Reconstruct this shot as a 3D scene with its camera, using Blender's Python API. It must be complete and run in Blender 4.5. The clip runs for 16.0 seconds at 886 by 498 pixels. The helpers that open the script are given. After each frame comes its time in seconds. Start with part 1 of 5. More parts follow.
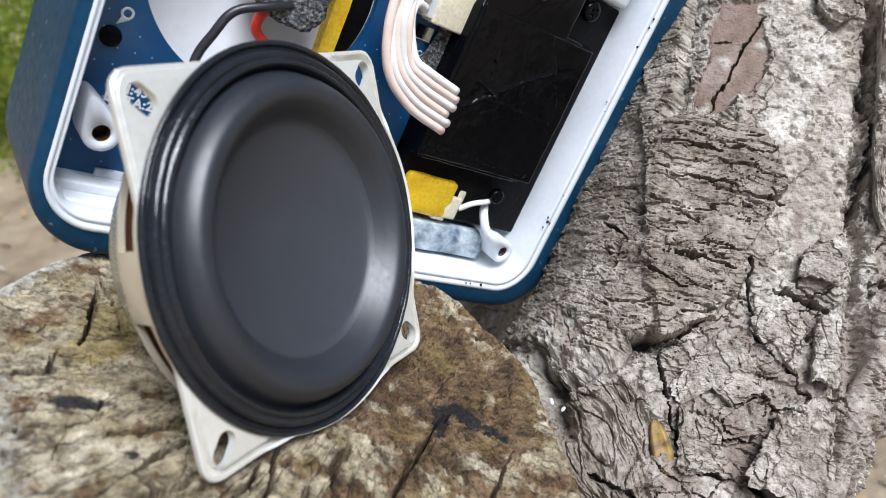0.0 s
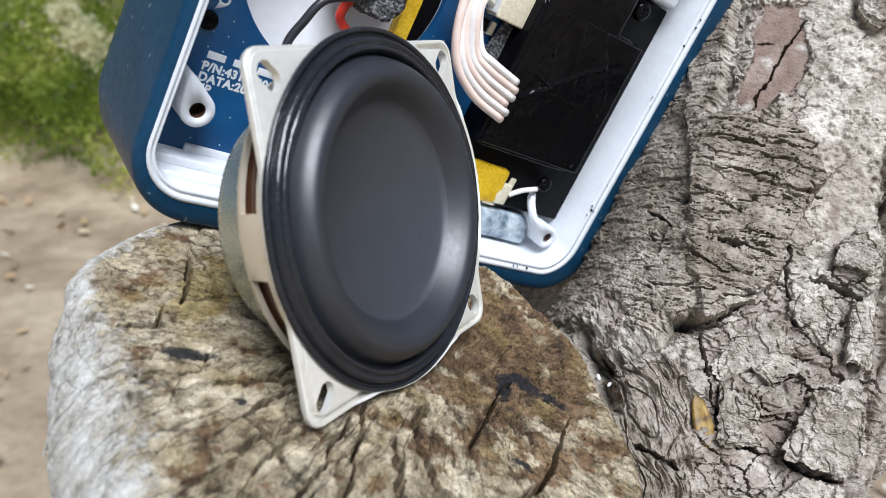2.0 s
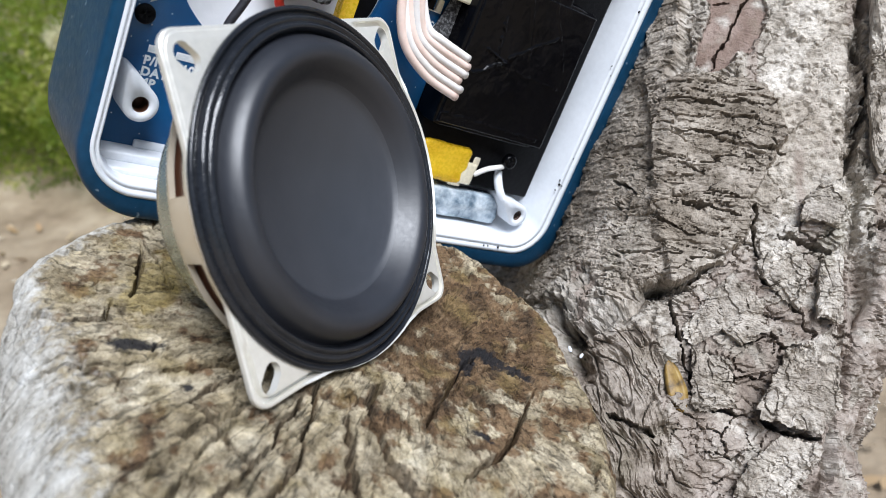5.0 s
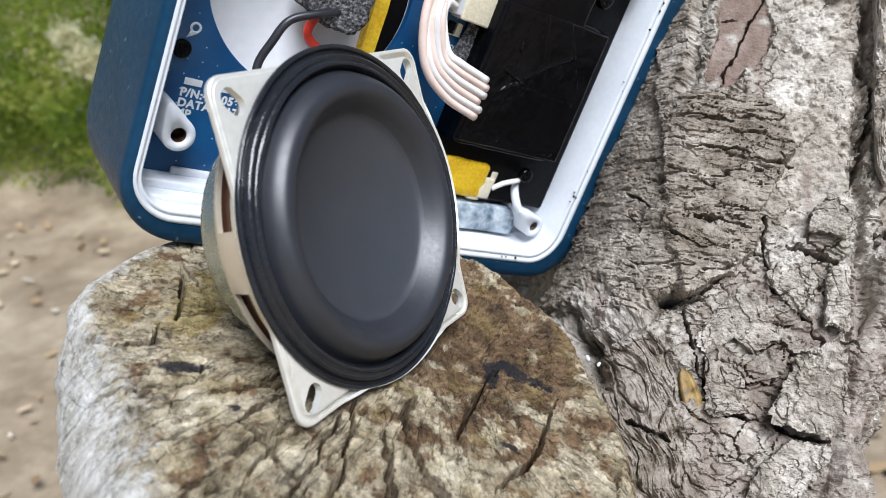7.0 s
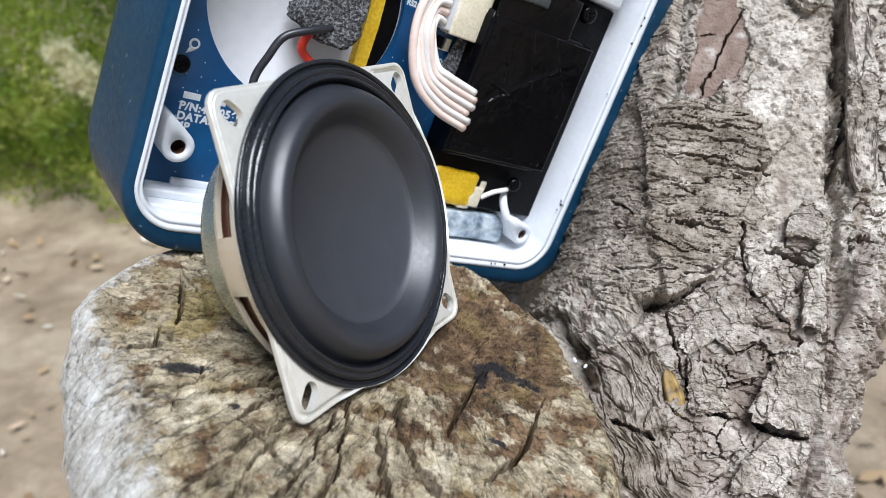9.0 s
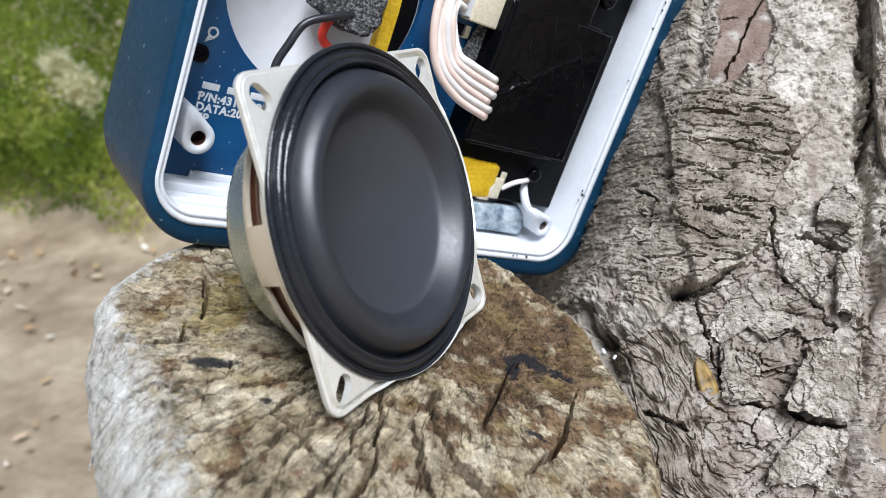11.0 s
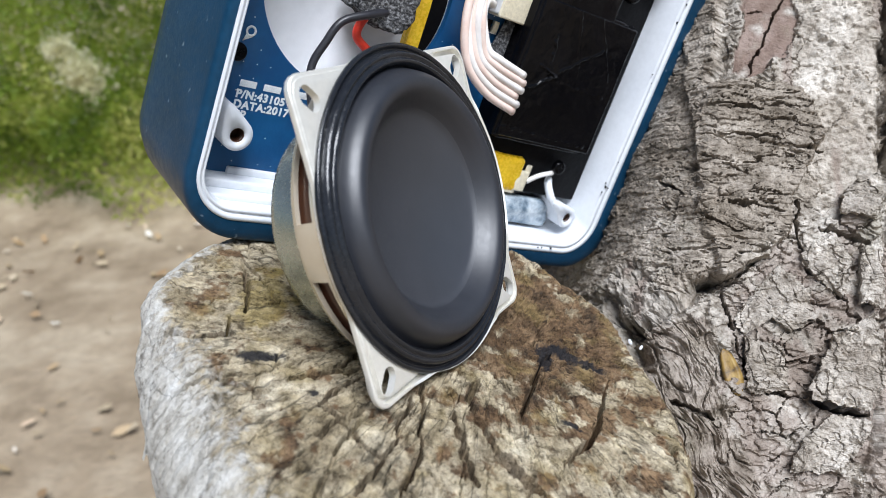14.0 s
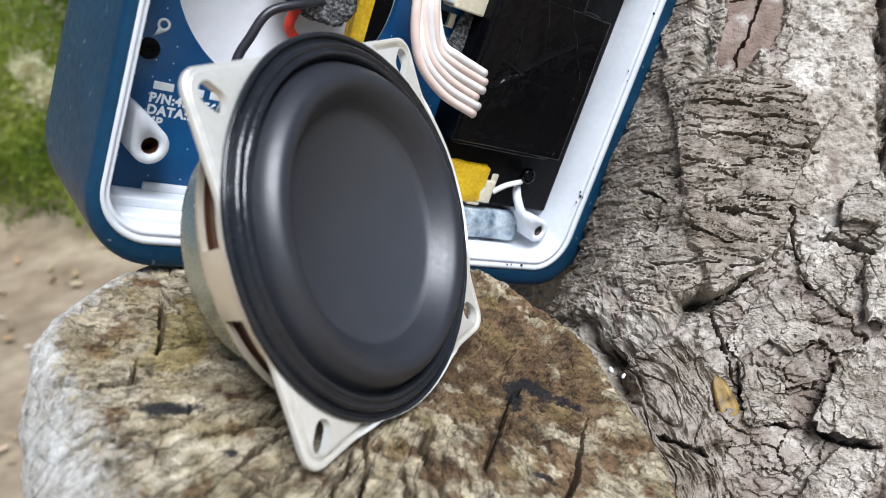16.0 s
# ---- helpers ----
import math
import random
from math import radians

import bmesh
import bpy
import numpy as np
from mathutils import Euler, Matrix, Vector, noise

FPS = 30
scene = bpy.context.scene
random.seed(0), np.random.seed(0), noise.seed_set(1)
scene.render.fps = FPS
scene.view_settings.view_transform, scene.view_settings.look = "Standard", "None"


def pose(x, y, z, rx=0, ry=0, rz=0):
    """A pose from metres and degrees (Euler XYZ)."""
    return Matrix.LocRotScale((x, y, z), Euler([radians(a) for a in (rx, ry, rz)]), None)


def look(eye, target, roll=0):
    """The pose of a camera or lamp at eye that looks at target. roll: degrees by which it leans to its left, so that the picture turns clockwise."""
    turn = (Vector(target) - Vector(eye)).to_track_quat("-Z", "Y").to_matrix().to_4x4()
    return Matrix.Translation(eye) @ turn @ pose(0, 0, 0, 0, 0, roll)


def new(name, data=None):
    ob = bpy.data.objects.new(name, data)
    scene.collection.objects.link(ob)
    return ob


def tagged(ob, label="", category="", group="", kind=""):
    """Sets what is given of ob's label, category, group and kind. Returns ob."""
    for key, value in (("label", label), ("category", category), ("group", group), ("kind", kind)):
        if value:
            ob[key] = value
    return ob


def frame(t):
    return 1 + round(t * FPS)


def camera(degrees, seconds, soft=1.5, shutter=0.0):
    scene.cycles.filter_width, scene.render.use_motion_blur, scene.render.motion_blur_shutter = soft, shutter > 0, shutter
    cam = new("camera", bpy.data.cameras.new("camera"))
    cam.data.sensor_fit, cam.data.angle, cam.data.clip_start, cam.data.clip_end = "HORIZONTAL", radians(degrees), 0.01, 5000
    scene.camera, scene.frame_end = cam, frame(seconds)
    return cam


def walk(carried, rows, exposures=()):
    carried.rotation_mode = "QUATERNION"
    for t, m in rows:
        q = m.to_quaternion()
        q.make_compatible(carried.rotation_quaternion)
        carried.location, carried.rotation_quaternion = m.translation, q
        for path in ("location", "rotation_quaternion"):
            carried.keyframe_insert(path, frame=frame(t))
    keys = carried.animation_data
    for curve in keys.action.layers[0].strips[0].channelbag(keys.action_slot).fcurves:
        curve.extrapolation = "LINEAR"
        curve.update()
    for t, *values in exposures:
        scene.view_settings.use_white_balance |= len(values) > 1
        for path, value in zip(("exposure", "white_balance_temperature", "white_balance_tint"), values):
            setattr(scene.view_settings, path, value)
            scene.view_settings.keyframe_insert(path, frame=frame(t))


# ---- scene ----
cam = camera(58.2, 16.0, soft=0.8)
# seconds, eye, target, roll; the origin is near the first eye, the ground lies 0.8 m lower
PATH = [
    (0, (0.00457, 0.00227, 0.00231), (-0.00201, 0.18693, -0.07423), 0.69),
    (0.5, (0.00123, -0.00189, 0.00531), (-0.00195, 0.18315, -0.07053), 0.98),
    (1, (-0.00059, -0.00539, 0.00129), (-0.00591, 0.17949, -0.07479), 1.69),
    (1.5, (-0.00284, -0.00472, 0.00052), (-0.00912, 0.17994, -0.07605), 2.31),
    (2, (-0.00348, -0.00543, 0.00216), (-0.01000, 0.17918, -0.07450), 2.27),
    (2.5, (-0.00196, -0.00391, 0.00213), (-0.00877, 0.18008, -0.07598), 2.80),
    (2.7, (0.00411, 0.00363, -0.00064), (-0.00450, 0.18491, -0.08039), 2.98),
    (2.8, (0.00519, 0.00728, -0.00134), (-0.00146, 0.18810, -0.08090), 3.33),
    (3, (0.00660, 0.01029, -0.00397), (0.00144, 0.19511, -0.08022), 1.44),
    (3.5, (0.00074, 0.01020, -0.00747), (-0.00329, 0.19561, -0.08235), 0.96),
    (4, (-0.00084, 0.00874, -0.00438), (-0.00658, 0.19360, -0.08050), 0.06),
    (4.2, (0.00327, 0.00509, -0.00401), (-0.00411, 0.19003, -0.07978), -0.84),
    (6.3, (0.00390, -0.00895, 0.00479), (-0.00673, 0.17484, -0.07337), -2.57),
    (6.5, (0.00353, -0.00890, 0.00322), (-0.00706, 0.17523, -0.07414), -2.89),
    (7, (0.00164, -0.00895, 0.00459), (-0.00940, 0.17464, -0.07399), -2.85),
    (7.5, (0.00041, -0.00986, 0.00650), (-0.00953, 0.17375, -0.07216), -2.79),
    (8, (-0.00178, -0.01299, 0.00934), (-0.01149, 0.17133, -0.06768), -2.85),
    (8.5, (0.00100, -0.01285, 0.01152), (-0.00819, 0.17092, -0.06688), -2.62),
    (8.7, (0.00225, -0.01322, 0.00683), (-0.00704, 0.17146, -0.06937), -2.78),
    (10.8, (0.00107, -0.01111, 0.00235), (-0.00747, 0.17436, -0.07200), -3.88),
    (11, (-0.00176, -0.01149, 0.00266), (-0.01081, 0.17382, -0.07202), -4.09),
    (11.5, (-0.00173, -0.01204, 0.00562), (-0.01060, 0.17292, -0.06996), -3.26),
    (12, (-0.00284, -0.01149, 0.00436), (-0.01172, 0.17376, -0.07050), -3.57),
    (12.5, (-0.00316, -0.00993, 0.00202), (-0.01197, 0.17487, -0.07394), -3.84),
    (13, (-0.00348, -0.01052, 0.00135), (-0.01216, 0.17416, -0.07490), -4.41),
    (13.5, (-0.00581, -0.01114, 0.00367), (-0.01512, 0.17313, -0.07353), -4.47),
    (14, (-0.00583, -0.01322, 0.00486), (-0.01564, 0.17069, -0.07311), -4.32),
    (14.5, (-0.00493, -0.00456, 0.00318), (-0.01306, 0.18000, -0.07343), -4.82),
    (14.8, (-0.00654, 0.00616, 0.00028), (-0.01162, 0.18825, -0.07463), -4.38),
    (15, (-0.00602, 0.00843, -0.00035), (-0.01200, 0.19403, -0.07464), -4.80),
    (15.5, (-0.00280, 0.00173, -0.00221), (-0.00781, 0.18708, -0.07717), -4.73),
    (16, (-0.00281, 0.00042, 0.00022), (-0.00774, 0.18547, -0.07548), -5.06),
]
walk(cam, [(t, look(eye, target, roll)) for t, eye, target, roll in PATH])
# a phone's small opening, focused between the driver and the bark
cam.data.dof.use_dof = True
cam.data.dof.focus_distance = 0.108
cam.data.dof.aperture_fstop = 41.0

# ---- world and light: a bright overcast day under trees ----
world = bpy.data.worlds.new("sky")
scene.world = world
world.use_nodes = True
wn = world.node_tree
sky = wn.nodes.new("ShaderNodeTexSky")
sky.sky_type, sky.sun_disc = "NISHITA", False
sky.sun_elevation, sky.sun_rotation = radians(56), radians(151)
sky.air_density, sky.dust_density, sky.ozone_density = 1.0, 1.5, 1.5
wn.links.new(sky.outputs[0], wn.nodes["Background"].inputs[0])
wn.nodes["Background"].inputs[1].default_value = 0.042
sun_data = bpy.data.lights.new("sun", "SUN")
sun_data.energy, sun_data.angle, sun_data.color = 4.25, radians(34), (0.865, 0.915, 1.0)
sun = new("sun", sun_data)
sun.matrix_world = look((0.42, -0.75, 1.35), (0, 0.1, 0))
scene.view_settings.exposure = 0.575

MM = 0.001


# ---- noise on arrays ----
def hash2(i, j, seed):
    h = (i.astype(np.int64) * 374761393 + j.astype(np.int64) * 668265263 + seed * 1442695041) & 0x7FFFFFFF
    h = ((h ^ (h >> 13)) * 1274126177) & 0x7FFFFFFF
    h = ((h ^ (h >> 16)) * 2246822519) & 0x7FFFFFFF
    return ((h >> 3) & 0xFFFF) / 65535.0


def smooth(a, b, x):
    t = np.clip((x - a) / (b - a), 0, 1)
    return t * t * (3 - 2 * t)


def vnoise(x, y, seed=0):
    """Smooth noise, -1 to 1."""
    x, y = np.asarray(x, float), np.asarray(y, float)
    i, j = np.floor(x), np.floor(y)
    fx, fy = x - i, y - j
    sx, sy = fx * fx * fx * (fx * (6 * fx - 15) + 10), fy * fy * fy * (fy * (6 * fy - 15) + 10)

    def grad(a, b):
        ang = hash2(i + a, j + b, seed) * 2 * np.pi
        return np.cos(ang) * (fx - a) + np.sin(ang) * (fy - b)

    top = grad(0, 0) * (1 - sx) + grad(1, 0) * sx
    low = grad(0, 1) * (1 - sx) + grad(1, 1) * sx
    return 1.5 * (top * (1 - sy) + low * sy)


def fbm(x, y, seed=0, octaves=4, gain=0.5):
    total, amp = 0, 1.0
    for k in range(octaves):
        total = total + amp * vnoise(x * 2.03**k + 17 * k, y * 2.03**k - 9 * k, seed + k)
        amp *= gain
    return total


def cells(x, y, seed=0):
    """Cellular noise: distances to the nearest and second cell point, and the nearest cell's random number."""
    i, j = np.floor(x), np.floor(y)
    f1, f2, who = np.full(x.shape, 9.0), np.full(x.shape, 9.0), np.zeros(x.shape)
    for a in (-1, 0, 1):
        for b in (-1, 0, 1):
            px, py = i + a + hash2(i + a, j + b, seed), j + b + hash2(i + a, j + b, seed + 7)
            d = np.hypot(px - x, py - y)
            near = d < f1
            f2 = np.where(near, f1, np.minimum(f2, d))
            who = np.where(near, hash2(i + a, j + b, seed + 3), who)
            f1 = np.where(near, d, f1)
    return f1, f2, who


# ---- materials ----
def ramp(nt, stops, fac):
    r = nt.nodes.new("ShaderNodeValToRGB")
    el = r.color_ramp.elements
    while len(el) < len(stops):
        el.new(0.5)
    for e, (p, c) in zip(el, stops):
        e.position, e.color = p, (*c, 1)
    nt.links.new(fac, r.inputs[0])
    return r.outputs[0]


def noise_node(nt, coord, scale, detail=4.0, rough=0.55, stretch=(1, 1, 1), distortion=0.0):
    m = nt.nodes.new("ShaderNodeMapping")
    m.inputs["Scale"].default_value = stretch
    nt.links.new(coord, m.inputs[0])
    n = nt.nodes.new("ShaderNodeTexNoise")
    n.inputs["Scale"].default_value, n.inputs["Detail"].default_value = scale, detail
    n.inputs["Roughness"].default_value, n.inputs["Distortion"].default_value = rough, distortion
    nt.links.new(m.outputs[0], n.inputs["Vector"])
    return n.outputs["Fac"]


def mix(nt, fac, a, b, mode="MIX"):
    m = nt.nodes.new("ShaderNodeMix")
    m.data_type, m.blend_type = "RGBA", mode
    for sock, v in ((m.inputs[0], fac), (m.inputs[6], a), (m.inputs[7], b)):
        if isinstance(v, (int, float)):
            sock.default_value = v
        elif isinstance(v, tuple):
            sock.default_value = (*v, 1)
        else:
            nt.links.new(v, sock)
    return m.outputs[2]


def attribute(nt, name):
    a = nt.nodes.new("ShaderNodeAttribute")
    a.attribute_name = name
    return a.outputs["Fac"]


def vector_layer(nt, name):
    a = nt.nodes.new("ShaderNodeAttribute")
    a.attribute_name = name
    return a.outputs["Vector"]


def hairlines(nt, vec, scale, width, dark, distortion=0.6, detail=3.0, stretch=(1, 1, 1)):
    """A factor colour that is dark on thin wandering lines and white elsewhere."""
    n = noise_node(nt, vec, scale, detail, 0.5, stretch, distortion)
    return ramp(nt, [(0.5 - width, (1, 1, 1)), (0.5 - 0.3 * width, (dark,) * 3), (0.5 + 0.3 * width, (dark,) * 3), (0.5 + width, (1, 1, 1))], n)


def half(nt, value):
    """Maps -1..1 to 0..1."""
    m = nt.nodes.new("ShaderNodeMath")
    m.operation = "MULTIPLY_ADD"
    m.inputs[1].default_value, m.inputs[2].default_value = 0.5, 0.5
    nt.links.new(value, m.inputs[0])
    return m.outputs[0]


def material(name, stops, scale=400.0, rough=(0.5, 0.5), metal=0.0, bump=0.0, bump_scale=1500.0, stretch=(1, 1, 1), coat=0.0, spec=0.5, fine=None, scuffs=0.0, mottle=1.0):
    """A surface whose colour runs over the stops by noise of that scale (per metre), with a finer second scale, varied gloss and relief."""
    m = bpy.data.materials.new(name)
    m.use_nodes = True
    nt = m.node_tree
    b = nt.nodes["Principled BSDF"]
    co = nt.nodes.new("ShaderNodeTexCoord").outputs["Object"]
    big = noise_node(nt, co, scale, stretch=stretch)
    small = noise_node(nt, co, fine or scale * 7, stretch=stretch)
    col = ramp(nt, stops, big)
    grain = ramp(nt, [(0.3, (1 - 0.14 * mottle,) * 3), (0.7, (1 + 0.1 * mottle,) * 3)], small)
    nt.links.new(mix(nt, 1.0, col, grain, "MULTIPLY"), b.inputs["Base Color"])
    lo, hi = rough
    nt.links.new(ramp(nt, [(0.3, (lo,) * 3), (0.7, (hi,) * 3)], small), b.inputs["Roughness"])
    b.inputs["Metallic"].default_value, b.inputs["Specular IOR Level"].default_value = metal, spec
    b.inputs["Coat Weight"].default_value = coat
    b.inputs["Coat Roughness"].default_value = 0.12
    if bump:
        n = nt.nodes.new("ShaderNodeBump")
        n.inputs["Strength"].default_value, n.inputs["Distance"].default_value = 1.0, bump
        nt.links.new(noise_node(nt, co, bump_scale, 6.0, 0.6, stretch), n.inputs["Height"])
        nt.links.new(n.outputs[0], b.inputs["Normal"])
    if scuffs:
        specks = ramp(nt, [(0.70, (0, 0, 0)), (0.76, (0.6, 0.6, 0.6))], noise_node(nt, co, scuffs, 2.0, 0.5, (1.0, 1.0, 1.0)))
        nt.links.new(mix(nt, specks, mix(nt, 1.0, col, grain, "MULTIPLY"), (0.25, 0.33, 0.40)), b.inputs["Base Color"])
    return m


def bark_material():
    m = bpy.data.materials.new("grey bark")
    m.use_nodes = True
    nt = m.node_tree
    b = nt.nodes["Principled BSDF"]
    co = nt.nodes.new("ShaderNodeTexCoord").outputs["Object"]
    col = ramp(nt, [(0.25, (0.17, 0.147, 0.12)), (0.42, (0.32, 0.287, 0.248)), (0.58, (0.45, 0.415, 0.372)), (0.76, (0.62, 0.588, 0.545))], noise_node(nt, co, 170, 8, 0.62, distortion=0.2))
    col = mix(nt, 1.0, col, ramp(nt, [(0.36, (0.50, 0.475, 0.44)), (0.5, (0.97, 0.96, 0.95)), (0.66, (1.2, 1.195, 1.19))], noise_node(nt, co, 900, 6, 0.66)), "MULTIPLY")
    col = mix(nt, attribute(nt, "pale"), col, mix(nt, 1.0, col, (1.3, 1.3, 1.29), "MULTIPLY"))
    cork = mix(nt, 1.0, col, ramp(nt, [(0.38, (0.76, 0.72, 0.67)), (0.62, (1.04, 1.01, 0.98))], noise_node(nt, co, 110, 5, 0.6, (0.5, 0.5, 1.0))), "MULTIPLY")
    col = mix(nt, attribute(nt, "cork"), col, cork)
    pink = ramp(nt, [(0.3, (0.12, 0.08, 0.062)), (0.5, (0.22, 0.157, 0.128)), (0.7, (0.33, 0.258, 0.222))], noise_node(nt, co, 200, 7, 0.66, (1, 1, 0.4)))
    col = mix(nt, attribute(nt, "inner"), col, pink)
    # old grime in broad patches, and greenish algae
    grime = ramp(nt, [(0.36, (0.56, 0.51, 0.45)), (0.54, (1.0, 1.0, 1.0))], noise_node(nt, co, 62, 7, 0.62))
    col = mix(nt, 0.45, col, grime, "MULTIPLY")
    algae = ramp(nt, [(0.56, (0, 0, 0)), (0.7, (0.45, 0.45, 0.45))], noise_node(nt, co, 95, 5, 0.6))
    col = mix(nt, algae, col, (0.19, 0.17, 0.115))
    pits = ramp(nt, [(0.25, (0.3, 0.27, 0.24)), (0.31, (1, 1, 1))], noise_node(nt, co, 700, 4, 0.6, (0.6, 0.7, 1.0)))
    col = mix(nt, 0.45, col, pits, "MULTIPLY")
    nt.links.new(col, b.inputs["Base Color"])
    b.inputs["Roughness"].default_value, b.inputs["Specular IOR Level"].default_value = 0.85, 0.25
    n = nt.nodes.new("ShaderNodeBump")
    n.inputs["Strength"].default_value, n.inputs["Distance"].default_value = 1.0, 0.00032
    nt.links.new(noise_node(nt, co, 2300, 6, 0.62), n.inputs["Height"])
    nt.links.new(n.outputs[0], b.inputs["Normal"])
    return m


def stump_material():
    m = bpy.data.materials.new("weathered wood")
    m.use_nodes = True
    nt = m.node_tree
    b = nt.nodes["Principled BSDF"]
    co = nt.nodes.new("ShaderNodeTexCoord").outputs["Object"]
    top = ramp(nt, [(0.28, (0.17, 0.132, 0.083)), (0.43, (0.31, 0.26, 0.175)), (0.57, (0.44, 0.385, 0.288)), (0.74, (0.58, 0.54, 0.44))], noise_node(nt, co, 150, 8, 0.66, distortion=0.2))
    top = mix(nt, 1.0, top, ramp(nt, [(0.0, (0.55, 0.53, 0.50)), (0.5, (1.0, 1.0, 1.0)), (1.0, (1.25, 1.25, 1.25))], half(nt, attribute(nt, "streak"))), "MULTIPLY")
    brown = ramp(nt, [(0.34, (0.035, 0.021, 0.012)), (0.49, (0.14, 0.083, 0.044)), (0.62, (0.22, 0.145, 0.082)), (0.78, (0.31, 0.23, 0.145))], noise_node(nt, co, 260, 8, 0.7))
    pale = ramp(nt, [(0.28, (0.28, 0.25, 0.205)), (0.44, (0.49, 0.465, 0.42)), (0.6, (0.60, 0.585, 0.55)), (0.78, (0.70, 0.69, 0.66))], noise_node(nt, co, 300, 8, 0.7, (1, 1, 0.22)))
    pale = mix(nt, 1.0, pale, ramp(nt, [(0.33, (0.45, 0.43, 0.40)), (0.47, (0.96, 0.96, 0.95)), (0.68, (1.15, 1.15, 1.15))], noise_node(nt, co, 700, 7, 0.75)), "MULTIPLY")
    pale = mix(nt, 0.45, pale, hairlines(nt, co, 150, 0.012, 0.25, 0.5, 5.0, (1, 1, 0.3)), "MULTIPLY")
    # brown of the heart, and of the shade painted into the cracks
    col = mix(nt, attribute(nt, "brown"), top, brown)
    col = mix(nt, attribute(nt, "moss"), col, (0.26, 0.20, 0.075))
    col = mix(nt, 1.0, col, ramp(nt, [(0.35, (0.30, 0.27, 0.23)), (0.46, (0.92, 0.91, 0.89)), (0.62, (1.32, 1.31, 1.29))], noise_node(nt, co, 900, 7, 0.78)), "MULTIPLY")
    pol = vector_layer(nt, "polar")
    ray = ramp(nt, [(0.33, (0.50, 0.47, 0.43)), (0.5, (1.0, 0.99, 0.98)), (0.68, (1.28, 1.27, 1.25))], noise_node(nt, pol, 2.6, 7, 0.72, (1, 1, 0.12)))
    col = mix(nt, 0.6, col, ray, "MULTIPLY")
    col = mix(nt, 1.0, col, ramp(nt, [(0.34, (0.42, 0.38, 0.33)), (0.45, (0.90, 0.89, 0.86)), (0.55, (1.04, 1.04, 1.03)), (0.68, (1.2, 1.2, 1.19))], noise_node(nt, co, 420, 8, 0.72)), "MULTIPLY")
    gate = ramp(nt, [(0.46, (0, 0, 0)), (0.58, (0.8, 0.8, 0.8))], noise_node(nt, co, 110, 3))
    lines = hairlines(nt, pol, 0.8, 0.013, 0.10, 0.12, 3.5, (1, 1, 0.16))
    fine = hairlines(nt, co, 210, 0.006, 0.6, 0.2, 4.0, (1.0, 0.7, 1.0))
    col = mix(nt, 0.62, col, lines, "MULTIPLY")
    col = mix(nt, gate, col, mix(nt, 1.0, col, fine, "MULTIPLY"))
    col = mix(nt, attribute(nt, "side"), col, pale)
    col = mix(nt, attribute(nt, "soot"), col, (0.016, 0.016, 0.019))
    nt.links.new(col, b.inputs["Base Color"])
    b.inputs["Roughness"].default_value, b.inputs["Specular IOR Level"].default_value = 0.82, 0.3
    n = nt.nodes.new("ShaderNodeBump")
    n.inputs["Strength"].default_value, n.inputs["Distance"].default_value = 1.0, 0.0008
    nt.links.new(mix(nt, 0.35, noise_node(nt, co, 1500, 7, 0.68), noise_node(nt, pol, 2.6, 5, 0.65, (1, 1, 0.3))), n.inputs["Height"])
    nt.links.new(n.outputs[0], b.inputs["Normal"])
    return m


BARK, WOOD = bark_material(), stump_material()
BLUE = material("blue housing plastic", [(0.3, (0.004, 0.034, 0.072)), (0.7, (0.007, 0.05, 0.108))], 120, (0.3, 0.44), bump=0.00004, bump_scale=2500, spec=0.25, scuffs=620)
WHITE = material("white plastic", [(0.3, (0.65, 0.68, 0.72)), (0.7, (0.71, 0.735, 0.77))], 150, (0.32, 0.42), bump=0.00002, bump_scale=500, mottle=0.3)
PCB = material("blue solder mask", [(0.3, (0.004, 0.055, 0.16)), (0.7, (0.007, 0.085, 0.22))], 160, (0.3, 0.42), bump=0.00003, bump_scale=2600, mottle=0.3)
INK = material("white board print", [(0.3, (0.62, 0.66, 0.68)), (0.7, (0.78, 0.8, 0.8))], 900, (0.5, 0.6))
LABEL = material("white label paper", [(0.3, (0.62, 0.635, 0.665)), (0.7, (0.69, 0.70, 0.725))], 90, (0.5, 0.62), bump=0.00005, bump_scale=500, mottle=0.3)
TAPE = material("shiny black tape", [(0.3, (0.0015, 0.0015, 0.002)), (0.7, (0.003, 0.003, 0.004))], 200, (0.10, 0.18), bump=0.00010, bump_scale=300, spec=0.18)
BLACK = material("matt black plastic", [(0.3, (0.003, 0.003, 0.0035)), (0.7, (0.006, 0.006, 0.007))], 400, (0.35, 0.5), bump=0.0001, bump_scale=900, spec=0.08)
RUBBER = material("black rubber", [(0.3, (0.015, 0.0165, 0.022)), (0.7, (0.018, 0.0205, 0.027))], 260, (0.40, 0.47), bump=0.00001, bump_scale=1800, spec=0.75, mottle=0.3)
GASKET = material("ridged black gasket", [(0.3, (0.009, 0.010, 0.013)), (0.7, (0.015, 0.017, 0.021))], 350, (0.14, 0.26), bump=0.00006, bump_scale=420, spec=0.5)
CONE = material("matt grey cone", [(0.3, (0.026, 0.029, 0.036)), (0.7, (0.030, 0.033, 0.041))], 260, (0.42, 0.48), bump=0.00001, bump_scale=1800, spec=0.8, mottle=0.3)
STEEL = material("plated steel", [(0.3, (0.80, 0.78, 0.71)), (0.7, (0.85, 0.83, 0.77))], 160, (0.30, 0.42), metal=0.5, bump=0.00004, bump_scale=900, mottle=0.3)
